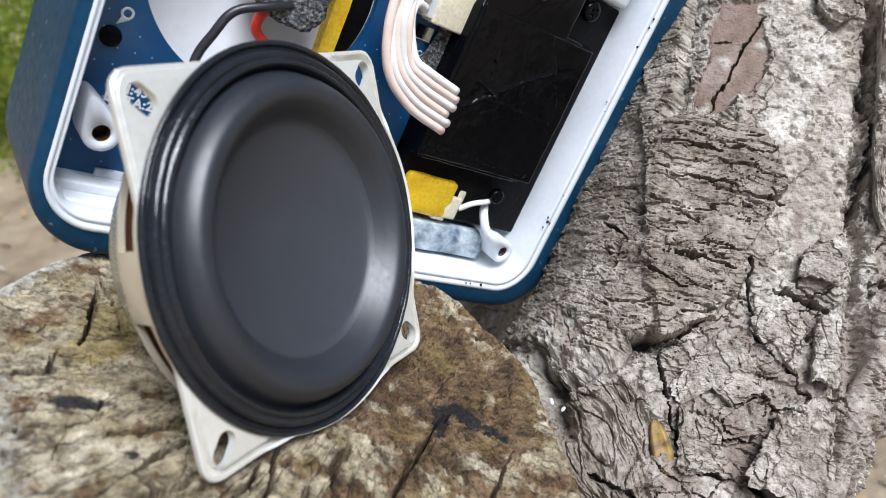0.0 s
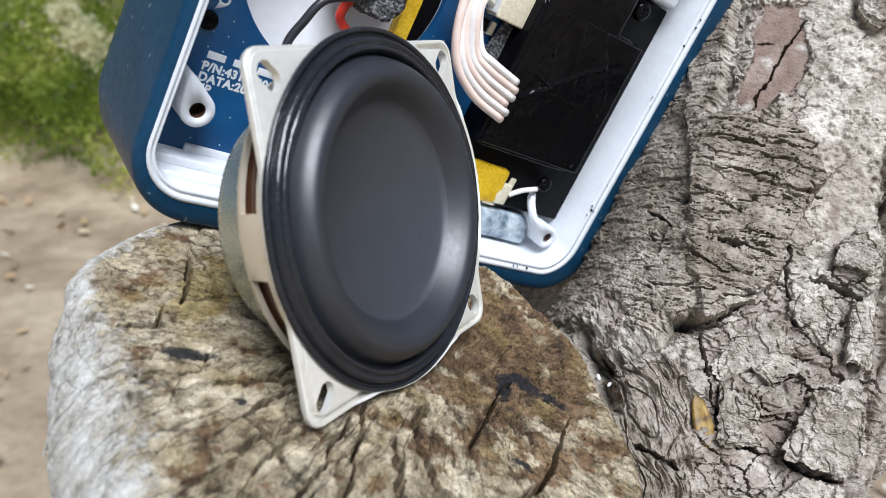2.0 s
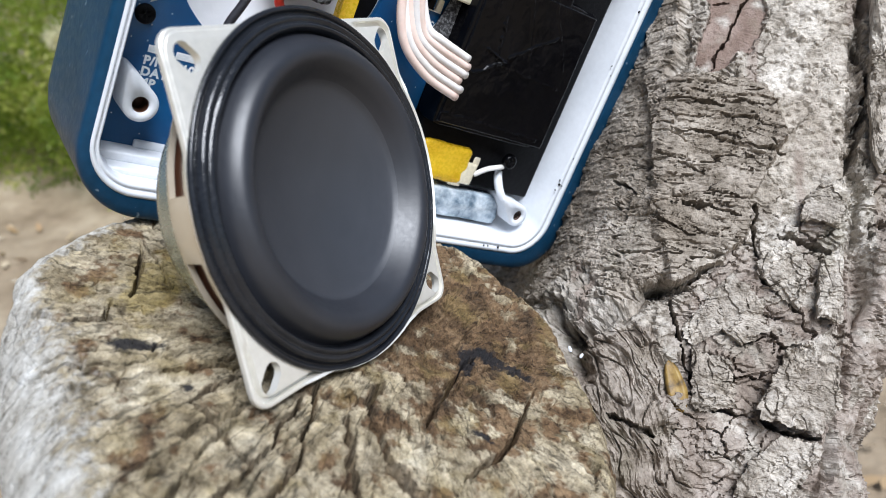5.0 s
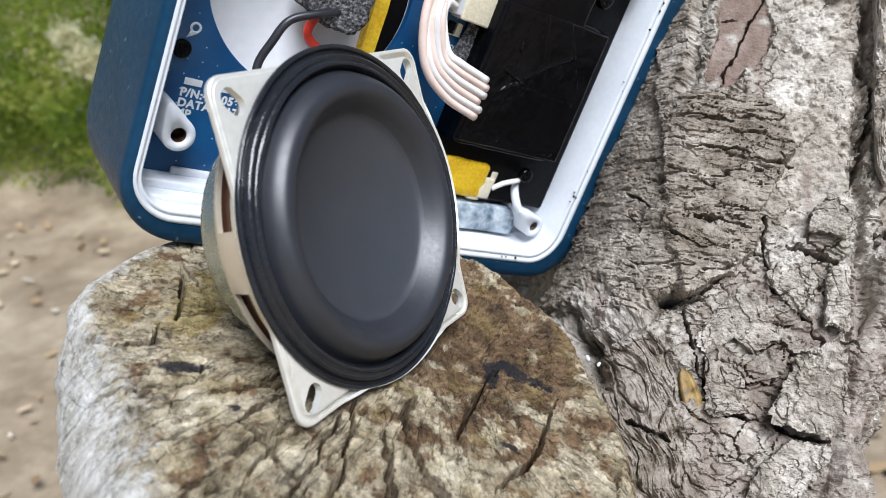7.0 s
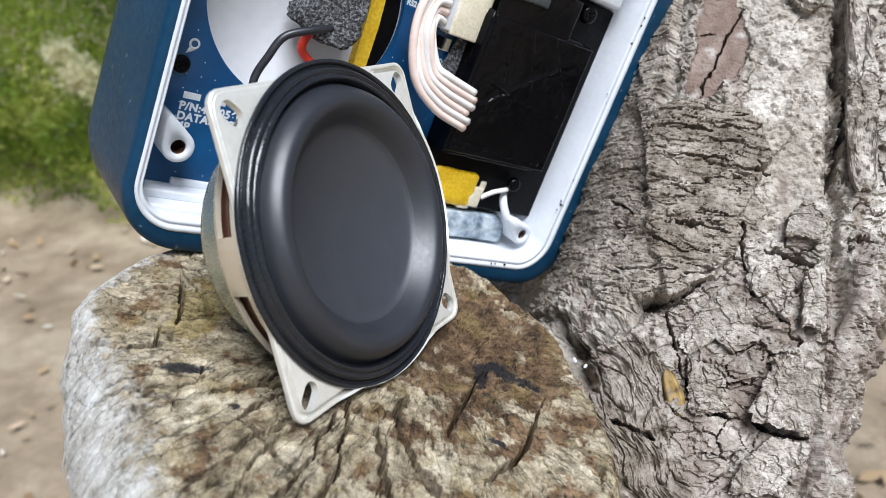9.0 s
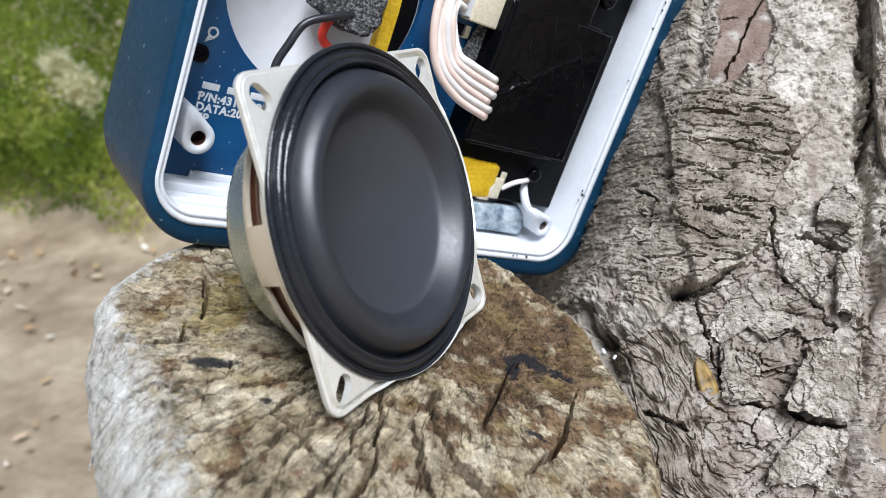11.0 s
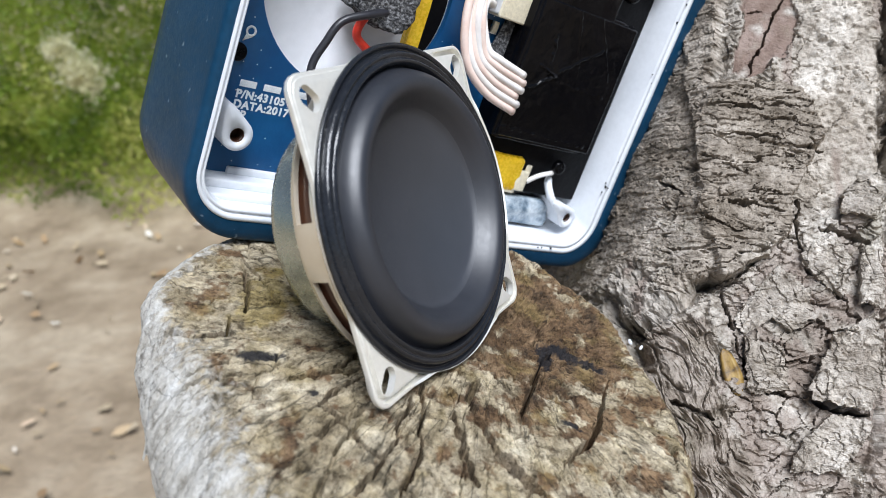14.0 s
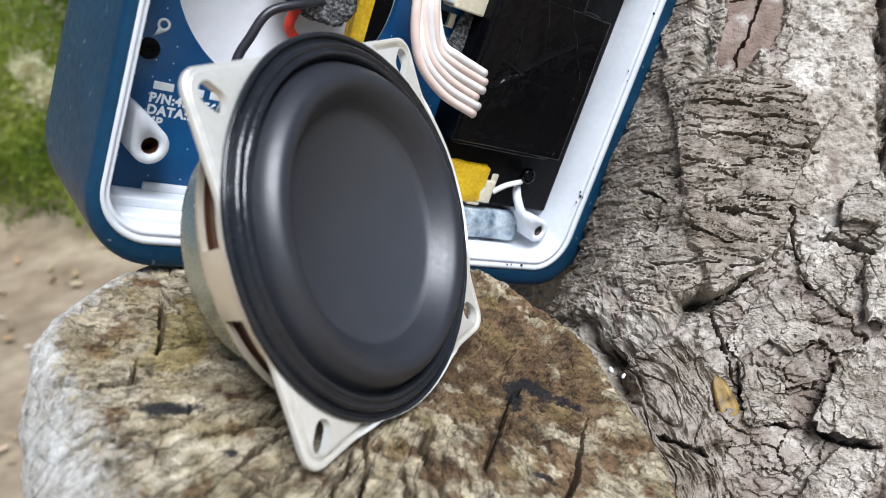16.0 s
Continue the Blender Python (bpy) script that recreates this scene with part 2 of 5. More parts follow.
BRIGHT = material("bright drawn steel", [(0.3, (0.74, 0.65, 0.50)), (0.7, (0.84, 0.77, 0.64))], 90, (0.2, 0.27), metal=0.55, bump=0.00001, bump_scale=300, mottle=0.3)
ZINC = material("galvanised steel", [(0.3, (0.46, 0.50, 0.43)), (0.7, (0.56, 0.58, 0.52))], 300, (0.22, 0.3), metal=0.85, bump=0.00001, bump_scale=600, mottle=0.3)
COPPER = material("brown varnished paper", [(0.3, (0.045, 0.017, 0.009)), (0.7, (0.09, 0.036, 0.018))], 500, (0.35, 0.5))
CREAM = material("cream plastic", [(0.3, (0.70, 0.63, 0.46)), (0.7, (0.80, 0.74, 0.58))], 300, (0.4, 0.5))
YELLOW = material("yellow film tape", [(0.3, (0.72, 0.42, 0.01)), (0.7, (0.82, 0.55, 0.03))], 260, (0.2, 0.35), bump=0.0001, bump_scale=600)
WIRE = material("white wire sleeve", [(0.3, (0.74, 0.70, 0.67)), (0.7, (0.84, 0.82, 0.80))], 300, (0.35, 0.45), mottle=0.3)
PINK = material("pinkish wire sleeve", [(0.3, (0.78, 0.58, 0.50)), (0.7, (0.84, 0.70, 0.63))], 300, (0.35, 0.45), mottle=0.3)
REDW = material("red wire sleeve", [(0.3, (0.62, 0.03, 0.015)), (0.7, (0.75, 0.05, 0.025))], 300, (0.35, 0.45))
BLACKW = material("black wire sleeve", [(0.3, (0.012, 0.012, 0.016)), (0.7, (0.028, 0.028, 0.034))], 300, (0.3, 0.42))
FOAM = material("grey foam", [(0.38, (0.03, 0.03, 0.032)), (0.5, (0.09, 0.09, 0.093)), (0.62, (0.27, 0.27, 0.275))], 2300, (0.9, 1.0), bump=0.0009, bump_scale=1700, fine=3500)
GLUE = material("clear grey sealing strip", [(0.34, (0.10, 0.15, 0.20)), (0.5, (0.36, 0.43, 0.49)), (0.66, (0.60, 0.66, 0.70))], 330, (0.12, 0.28), bump=0.0004, bump_scale=500)
SMOKE = material("smoky grey film", [(0.3, (0.035, 0.042, 0.043)), (0.7, (0.07, 0.08, 0.08))], 300, (0.2, 0.35))
SOIL = material("trodden soil", [(0.25, (0.17, 0.122, 0.075)), (0.5, (0.295, 0.226, 0.152)), (0.75, (0.44, 0.36, 0.26))], 7, (0.85, 0.95), bump=0.006, bump_scale=60, fine=45)
LEAF = material("yellow leaf", [(0.34, (0.07, 0.045, 0.02)), (0.48, (0.22, 0.13, 0.03)), (0.66, (0.32, 0.21, 0.06))], 650, (0.5, 0.6), bump=0.0001, bump_scale=900)


# ---- building ----
def frame_of(o, x, y, z):
    m = Matrix((x, y, z)).transposed().to_4x4()
    m.translation = o
    return m


def thing(name, m, label, category, **more):
    ob = new(name)
    ob.matrix_world = m
    ob.empty_display_size = 0.005
    return tagged(ob, label, category, **more)


def part(name, bm, mat, parent=None, label="", shade=True):
    if isinstance(bm, bmesh.types.BMesh):
        me = bpy.data.meshes.new(name)
        bmesh.ops.recalc_face_normals(bm, faces=bm.faces[:])
        bm.to_mesh(me)
        bm.free()
    else:
        me = bm
    if me.materials:
        me.materials.clear()
    me.materials.append(mat)
    if shade:
        me.shade_smooth()
    ob = new(name, me)
    ob.parent = parent
    return tagged(ob, label)


def sharp(me, degrees=35):
    """Marks edges over an angle as sharp."""
    bm = bmesh.new()
    bm.from_mesh(me)
    for e in bm.edges:
        if len(e.link_faces) == 2 and e.calc_face_angle(0) > radians(degrees):
            e.smooth = False
    bm.to_mesh(me)
    bm.free()


def box(bm, lo, hi, bevel=0.0, m=None):
    """A box between two corners in millimetres, with rounded edges."""
    lo, hi = Vector(lo) * MM, Vector(hi) * MM
    geo = bmesh.ops.create_cube(bm, size=1.0)
    bmesh.ops.transform(bm, matrix=Matrix.Translation((lo + hi) / 2) @ Matrix.Diagonal((*(hi - lo), 1)), verts=geo["verts"])
    if bevel:
        edges = list({e for v in geo["verts"] for e in v.link_edges})
        bevelled = bmesh.ops.bevel(bm, geom=edges, offset=bevel * MM, segments=2, affect="EDGES", profile=0.6)
        verts = list({v for f in bevelled["faces"] for v in f.verts})
        around = set(verts)
        for v in verts:
            for e in v.link_edges:
                around.update(e.verts)
        verts = list(around)
    else:
        verts = geo["verts"]
    if m is not None:
        bmesh.ops.transform(bm, matrix=m, verts=verts)
    return bm


def rounded(u0, v0, u1, v1, r, n, steps=10):
    """The corner points of a rounded rectangle at height n, in millimetres."""
    out = []
    for cu, cv, a in ((u1 - r, v0 + r, -90), (u1 - r, v1 - r, 0), (u0 + r, v1 - r, 90), (u0 + r, v0 + r, 180)):
        for k in range(steps + 1):
            w = radians(a + 90 * k / steps)
            out.append(Vector((cu + r * math.cos(w), cv + r * math.sin(w), n)) * MM)
    return out


def loft(bm, loops, close_first=False, close_last=False):
    rings = [[bm.verts.new(p) for p in loop] for loop in loops]
    for a, b in zip(rings, rings[1:]):
        for k in range(len(a)):
            bm.faces.new((a[k], a[(k + 1) % len(a)], b[(k + 1) % len(b)], b[k]))
    if close_first:
        bm.faces.new(rings[0])
    if close_last:
        bm.faces.new(rings[-1])
    return bm


def turned(bm, profile, steps=96, close_first=False, close_last=False, wobble=None):
    """A body turned about z from (radius, z) pairs in millimetres."""
    loops = []
    for r, z in profile:
        loop = []
        for k in range(steps):
            a = 2 * math.pi * k / steps
            d = wobble(a, r) if wobble else 0
            loop.append(Vector((r * math.cos(a), r * math.sin(a), z + d)) * MM)
        loops.append(loop)
    return loft(bm, loops, close_first, close_last)


def spline(points, n):
    """Points on a smooth line through the given ones."""
    pts = [Vector(p) for p in points]
    pts = [2 * pts[0] - pts[1], *pts, 2 * pts[-1] - pts[-2]]
    out = []
    for i in range(1, len(pts) - 2):
        a, b, c, d = pts[i - 1 : i + 3]
        for k in range(n):
            t = k / n
            out.append(0.5 * (2 * b + (c - a) * t + (2 * a - 5 * b + 4 * c - d) * t * t + (3 * b - a - 3 * c + d) * t**3))
    return out + [pts[-2]]


def tube(bm, points, radius, n=8, steps=10):
    """A round line through points, in millimetres."""
    line = spline(points, n)
    loops = []
    for i, p in enumerate(line):
        way = (line[min(i + 1, len(line) - 1)] - line[max(i - 1, 0)]).normalized()
        side = way.cross(Vector((0.12, 0.23, 0.97))).normalized()
        up = side.cross(way)
        loops.append([(p + radius * (math.cos(w) * side + math.sin(w) * up)) * MM for w in [2 * math.pi * k / steps for k in range(steps)]])
    return loft(bm, loops, True, True)


def sheet(name, points, shape, mats, attrs=(), wrap=False):
    """A mesh from a grid of points, rows by columns, with number layers on its points."""
    rows, cols = shape
    me = bpy.data.meshes.new(name)
    i = np.arange(rows * cols).reshape(rows, cols)
    nxt = np.roll(i, -1, 1) if wrap else i[:, 1:]
    cur = i if wrap else i[:, :-1]
    quads = np.stack([cur[:-1], nxt[:-1], nxt[1:], cur[1:]], -1).reshape(-1, 4)
    me.vertices.add(rows * cols)
    me.vertices.foreach_set("co", np.asarray(points, np.float32).ravel())
    me.loops.add(quads.size)
    me.loops.foreach_set("vertex_index", quads.ravel().astype(np.int32))
    me.polygons.add(len(quads))
    me.polygons.foreach_set("loop_start", np.arange(0, quads.size, 4, dtype=np.int32))
    me.update(calc_edges=True)
    for key, values in attrs:
        vector = np.ndim(values) == 3
        a = me.attributes.new(key, "FLOAT_VECTOR" if vector else "FLOAT", "POINT")
        a.data.foreach_set("vector" if vector else "value", np.asarray(values, np.float32).ravel())
    me.validate()
    ob = part(name, me, mats)
    if mats in (BARK, WOOD):
        me.shade_flat()
    return ob


# ---- the setting ----
def ground():
    x = np.concatenate([[-60, -25, -10], np.linspace(-4, 4, 90), [10, 25, 60]])
    y = np.concatenate([[-60, -20, -5], np.linspace(-1, 5, 80), [12, 30, 60]])
    gx, gy = np.meshgrid(x, y)
    gz = -0.8 + 0.012 * fbm(gx * 2, gy * 2, 3) + 0.05 * smooth(2.1, 2.5, gy)
    ob = sheet("ground", np.stack([gx, gy, gz], -1), gx.shape, SOIL)
    tagged(ob, "trodden brown bare soil of a path", "ground", kind="structure")


def litter(name, count, seed, mat, size, where, label, category):
    """Many small bent leaves or chips, one mesh."""
    rng = np.random.default_rng(seed)
    c, hang = where(rng, count)
    s = size * rng.uniform(0.5, 1.3, count)
    tip, roll, spin = rng.normal(0, 0.55, count), rng.normal(0, 0.5, count), rng.uniform(0, 6.28, count)
    tip = tip + 1.57 if hang else tip * 0.55
    leaf = np.array(((-1, 0, 0), (-0.35, -0.42, 0.08), (0.4, -0.36, 0.06), (1, 0, 0.15), (0.4, 0.36, 0.06), (-0.35, 0.42, 0.08)))
    v = leaf[None] * s[:, None, None]
    for angle, i, j in ((spin, 0, 1), (roll, 2, 0), (tip, 1, 2)):
        ca, sa = np.cos(angle)[:, None], np.sin(angle)[:, None]
        a, b = v[..., i].copy(), v[..., j].copy()
        v[..., i], v[..., j] = ca * a - sa * b, sa * a + ca * b
    v = (v + c[:, None, :]).reshape(-1, 3)
    base = 6 * np.arange(count)[:, None]
    faces = np.concatenate([base + np.array((0, 1, 2, 3)), base + np.array((0, 3, 4, 5))])
    me = bpy.data.meshes.new(name)
    me.from_pydata(v.tolist(), [], faces.tolist())
    return tagged(part(name, me, mat), label, category, kind="stuff")


def leaf_material(name, stops, blotch=0.0, thin=0.7):
    m = bpy.data.materials.new(name)
    m.use_nodes = True
    nt = m.node_tree
    b = nt.nodes["Principled BSDF"]
    g = nt.nodes.new("ShaderNodeNewGeometry")
    co = nt.nodes.new("ShaderNodeTexCoord").outputs["Object"]
    tone = mix(nt, blotch, g.outputs["Random Per Island"], noise_node(nt, co, 5.0, 1.5))
    nt.links.new(ramp(nt, stops, tone), b.inputs["Base Color"])
    b.inputs["Roughness"].default_value = 0.5
    t = nt.nodes.new("ShaderNodeBsdfTranslucent")
    nt.links.new(ramp(nt, stops, tone), t.inputs["Color"])
    mx = nt.nodes.new("ShaderNodeMixShader")
    mx.inputs[0].default_value = thin
    out = nt.nodes["Material Output"]
    nt.links.new(b.outputs[0], mx.inputs[1])
    nt.links.new(t.outputs[0], mx.inputs[2])
    nt.links.new(mx.outputs[0], out.inputs["Surface"])
    return m


HEDGE = leaf_material("hedge leaves", [(0.32, (0.075, 0.13, 0.017)), (0.44, (0.21, 0.31, 0.04)), (0.56, (0.42, 0.50, 0.09)), (0.68, (0.74, 0.72, 0.26))], 0.95)
PALE_CLUSTER = leaf_material("pale clusters", [(0.0, (0.62, 0.6, 0.38)), (1.0, (0.85, 0.83, 0.62))])
DRY = leaf_material("dry leaves", [(0.0, (0.30, 0.19, 0.10)), (0.5, (0.46, 0.35, 0.21)), (0.72, (0.56, 0.46, 0.33)), (0.86, (0.72, 0.68, 0.6)), (1.0, (0.62, 0.36, 0.17))], thin=0.08)


def in_hedge(rng, n):
    # dense at the foot along the path, thinner above
    foot = rng.uniform(0, 1, n) < 0.72
    y = rng.uniform(2.22, 3.1, n)
    x = np.where(foot, rng.uniform(-2.3, 0.3, n), rng.uniform(-2.8, 1.2, n))
    z = -0.76 + np.where(foot, 0.85, 1.9) * rng.uniform(0, 1, n)
    clump = np.sin(3.1 * x + 1.3) * np.sin(4.3 * z + 0.6 * x) + 0.5 * np.sin(9 * x + 7 * z) + 0.5 * np.sin(17 * x - 3) * np.sin(15 * z + 1)
    return np.stack([x, y + 0.14 * clump - 0.1 * z, z], -1), True


# pale yellow-white leaf shapes clustered at three spots before the hedge
def in_clusters(rng, n):
    spot = np.array(((-1.066, -0.249, 0.015), (-1.017, -0.3245, 0.026), (-1.035, -0.305, 0.018)))[rng.integers(0, 3, n)]
    return np.stack([spot[:, 0] + rng.normal(0, 1, n) * spot[:, 2], 2.05 + rng.normal(0, 0.02, n), spot[:, 1] + rng.normal(0, 1, n) * spot[:, 2]], -1), True


def on_ground(rng, n):
    return np.stack([rng.uniform(-2.4, 1.8, n), rng.uniform(0.2, 2.2, n), np.full(n, -0.785)], -1), False


ground()
litter("hedge", 190000, 5, HEDGE, 0.0085, in_hedge, "dense green hedge of small leaves along the path", "hedge")
litter("blossom", 1300, 6, PALE_CLUSTER, 0.008, in_clusters, "pale yellow-white clusters among the hedge leaves", "blossom")
litter("leaf_litter", 900, 7, DRY, 0.018, on_ground, "dry brown fallen leaves scattered on the path", "leaf litter")


# ---- the trunk ----
T_O, T_P, T_Q, T_N = Vector((0.03756, 0.10315, -0.04653)), Vector((0.9849, -0.1729, 0.0)), Vector((0.1027, 0.5851, 0.8045)), Vector((-0.1391, -0.7924, 0.594))

# outlines on the bark, across and along (mm): the thick cork, the bare inner bark, the fibrous foot
CORK = ((-6.8, 28.1), (-3.1, 28.5), (1.6, 27.6), (7.7, 25.8), (8.1, 23.2), (9.8, 18.4), (9.2, 14.3), (7.3, 11.8), (5.3, 6.7), (5.0, 3.2), (1.7, -2.1), (-1.6, -4.1), (-4.3, -5.9), (-8.0, -5.8), (-10.8, -7.4), (-13.1, -10.5), (-21.0, -1.0), (-34, -6), (-90, -8), (-90, 60), (-6, 60), (-5.0, 40), (-6.0, 31))
BARE = ((-1.4, 48), (6.3, 48), (7.0, 40.2), (5.6, 34.1), (2.7, 30.8), (-1.2, 28.7), (-3.4, 30.0), (-2.0, 38.9))
FIBRE = ((-16.0, -13.0), (-8.6, -12.0), (-6.0, -14.5), (-5.6, -20), (-6.5, -24.6), (-3, -31), (-1, -36), (-2, -60), (-90, -60), (-90, -22), (-24, -20))
# where the deep groove runs down beside the ridge: along, across
GROOVE = ((-40, -33, -26, -14, -3, 3, 10, 15, 22, 26, 37, 50), (11.5, 13.6, 16.5, 17.7, 17.9, 18.2, 20.0, 18.6, 18.9, 20.2, 20.6, 21.0))


def inside(x, y, outline):
    """Distance to an outline, positive within it."""
    best, within = np.full(x.shape, 1e9), np.zeros(x.shape, bool)
    for (x0, y0), (x1, y1) in zip(outline, outline[1:] + outline[:1]):
        t = np.clip(((x - x0) * (x1 - x0) + (y - y0) * (y1 - y0)) / ((x1 - x0) ** 2 + (y1 - y0) ** 2), 0, 1)
        best = np.minimum(best, np.hypot(x - x0 - t * (x1 - x0), y - y0 - t * (y1 - y0)))
        if y0 != y1:
            within ^= ((y0 > y) != (y1 > y)) & (x < (x1 - x0) * (y - y0) / (y1 - y0) + x0)
    return np.where(within, best, -best)


# open cracks in the cork and between the pale plates: from, to, half width (mm)
CORK_CRACKS = (
    (-3.5, 22.5, 0.5, 21.8, 0.22), (1.2, 22.8, 7.6, 22.4, 0.26), (-5.8, 18.2, 3.5, 16.7, 0.3), (3.1, 15.7, 9.9, 15.2, 0.28), (-4.6, 6.6, 3.6, 5.0, 0.36),
    (5.8, 7.3, 5.6, 3.8, 0.45), (5.6, 3.8, 6.2, -1.4, 0.3), (-17.6, 12.6, -12.2, 9.2, 0.42), (-12.2, 9.2, -14.8, 3.5, 0.5), (-10.6, 20.9, -6.9, 25.4, 0.36),
    (8.9, 3.0, 16.6, 0.5, 0.6), (20.4, 34.4, 21.5, 25.6, 0.5), (21.5, 25.6, 18.6, 12.6, 0.65), (-5.7, 12.7, -1.5, 11.5, 0.2), (-8.7, 4.2, -3.2, 2.0, 0.25),
    (6.1, 45.3, 2.8, 38.1, 0.2), (2.8, 38.1, -0.7, 29.3, 0.24), (-0.8, 40.5, 1.4, 40.7, 0.16),
)
PLATE_CRACKS = (
    (-12.0, -12.0, -8.8, -6.6, 0.7), (-8.8, -6.6, -3.7, -5.6, 0.6), (-3.7, -5.6, 0.0, -2.4, 0.35), (0.6, -10.5, 4.7, -13.5, 0.26), (4.7, -13.5, 8.7, -11.6, 0.2),
    (6.5, -3.1, 12.2, -9.0, 0.3), (-4.4, -14.4, -1.1, -23.1, 0.34), (-1.1, -23.1, 3.6, -23.2, 0.34), (6.9, -22.9, 9.0, -25.0, 0.42), (9.0, -25.0, 14.6, -25.4, 0.42),
    (17.9, -17.0, 17.5, -25.1, 0.55), (17.5, -25.1, 15.3, -31.5, 0.75), (-6.0, -7.2, -4.4, -14.4, 0.26), (-13.9, -25.1, -7.4, -27.4, 0.5),
)


def trunk_height(p, q):
    """Height of the bark over the trunk's mean surface, and how far it is bare inner bark; millimetres along the surface."""
    wp = p + 0.9 * fbm(p / 8, q / 8, 11, 3) + 0.5 * fbm(p / 2.0, q / 2.0, 14, 4, 0.6)
    wq = q + 0.9 * fbm(p / 8, q / 8, 21, 3) + 0.5 * fbm(p / 2.0, q / 2.0, 24, 4, 0.6)
    cork = smooth(-0.05, 0.35, inside(wp, wq, CORK))
    bare = smooth(-0.05, 0.2, inside(wp, wq, BARE)) * (1 - cork)
    fibre = smooth(-0.8, 0.8, inside(wp, wq, FIBRE)) * (1 - cork)
    rough = np.clip(1 - cork - bare - fibre, 0, 1)
    # the cork stands proud, most of all its middle block
    block = smooth(-9.6, -8.4, wp + 0.12 * (wq - 14))
    h = cork * (0.5 + 1.3 * block + 0.5 * vnoise(p / 9, q / 5, 31) + 0.8 * smooth(2, -6, q) * block) - 1.1 * bare
    # pale bark: soft swells, peeling sheets with sharp edges, a few fine splits
    swell = 0.7 * fbm(p / 9, q / 9, 33, 2) + 0.22 * fbm(p / 2.6, q / 2.2, 35, 3)
    sheets = 0
    for k, fp, fq, n, step in ((61, 9.0, 6.0, 2.6, 0.5), (64, 3.6, 2.2, 1.4, 0.07)):
        lay = (fbm(p / fp, q / fq, k, 4, 0.55) + 2) * n
        frac = lay - np.floor(lay)
        sheets = sheets + step * (np.floor(lay) - 2 * n + smooth(0.86, 1.0, frac))
    calm = 1 - 0.8 * smooth(4, 8, p) * smooth(3, 9, q) * (1 - smooth(17, 20, p))
    h = h + rough * (swell + sheets * calm) + bare * 0.25 * (swell + 0.5 * sheets)
    for k, fp, fq, amp, cut in ((56, 6.5, 5.0, 0.8, 1.5), (57, 2.8, 2.0, 0.3, 0.5)):
        c1, c2, who = cells(wp / fp, wq / fq, k)
        rim = (c2 - c1) * fp
        h = h + rough * calm * ((who - 0.5) * amp * smooth(0.0, 0.3, rim) - cut * (1 - smooth(0.08, 0.26, rim)) * smooth(0.0, 0.35, vnoise(p / 5, q / 5, k + 9)))
    for k, fp, fq, dep, wid in ((51, 5.0, 9.0, 1.3, 0.022),):
        line = np.abs(vnoise(wp / fp, wq / fq, k))
        h = h - dep * (1 - smooth(0.3 * wid, wid, line)) * rough * calm * smooth(0.2, 0.5, vnoise(p / 6, q / 6, k + 9))
    # lichen knobs on the smooth pale bark
    field = smooth(7.5, 10.5, p) * (1 - smooth(17.5, 19.5, p)) * smooth(13, 20, q) * rough
    knob = 0
    for k, size, high in ((43, 1.9, 0.55), (44, 1.1, 0.28)):
        c1, c2, who = cells(p / size + 0.2 * vnoise(p, q, 45), q / size * 1.1, k)
        knob = np.maximum(knob, high * smooth(0.46, 0.12, c1) * (who > 0.52))
    h = h + field * knob * (1 + 0.5 * vnoise(p / 0.5, q / 0.5, 47))
    # cork: flat chips in rows, parted by short cracks across
    slope = q + 0.14 * p + 0.6 * vnoise(p / 9, q / 7, 48) + 0.10 * fbm(p / 1.3, q / 1.3, 49, 3)
    for k, fp, fq, amp, cut in ((41, 7.0, 1.7, 0.60, 0.7), (42, 3.4, 0.75, 0.30, 0.3), (46, 1.3, 0.42, 0.14, 0.1)):
        c1, c2, who = cells(p / fp + 0.25 * vnoise(p / 2, q / 2, k + 20), slope / fq, k)
        rim = c2 - c1
        h = h + cork * ((who - 0.5) * amp * smooth(0.0, 0.12, rim) - cut * (1 - smooth(0.015, 0.08, rim)) * smooth(-0.2, 0.35, vnoise(p / 3.5, q / 1.6, k + 30)))
    for k, fp, fq, dep, wid in ((53, 15.0, 1.7, 2.0, 0.04), (54, 10.0, 1.0, 1.1, 0.035)):
        line = np.abs(vnoise(p / fp, slope / fq, k))
        h = h - dep * (1 - smooth(0.2 * wid, wid, line)) * cork * smooth(0.0, 0.35, vnoise(p / 7, q / 3, k + 9))
    # fibres
    lean = 1.07 + 0.22 * vnoise(p / 8, q / 8, 70)
    fp, fq = p + 14, q + 22
    along, across = np.cos(lean) * fp - np.sin(lean) * fq, np.sin(lean) * fp + np.cos(lean) * fq
    across = across + 1.2 * vnoise(along / 12, across / 7, 71)
    across = across + 0.3 * fbm(along / 4.0, across / 2.4, 79, 3)
    ridge = 0.5 - np.abs(fbm(across / 1.5, along / 5, 72, 4, 0.7))
    h = h + fibre * (0.25 * fbm(across / 0.33, along / 3, 76, 2) - 1.0 * (1 - smooth(0, 0.07, np.abs(vnoise(across / 2.6, along / 7, 78)))) + 0.5 * ridge + 0.35 * fbm(across / 0.6, along / 4, 74, 3, 0.6) + 1.1 * vnoise(across / 3.4, along / 6.5, 73) + 1.4 * vnoise(p / 3.2, q / 3.2, 77) + 0.9 * vnoise(p / 1.9, q / 1.9, 75))
    crumb = np.exp(-(((p + 23) / 10) ** 2 + ((q + 11) / 7) ** 2))
    h = h + crumb * (1.9 * fbm(p / 6.0, q / 3.6, 83, 5, 0.62) - 1.8 * (1 - smooth(0, 0.10, np.abs(vnoise(p / 6, q / 2.6, 84)))))
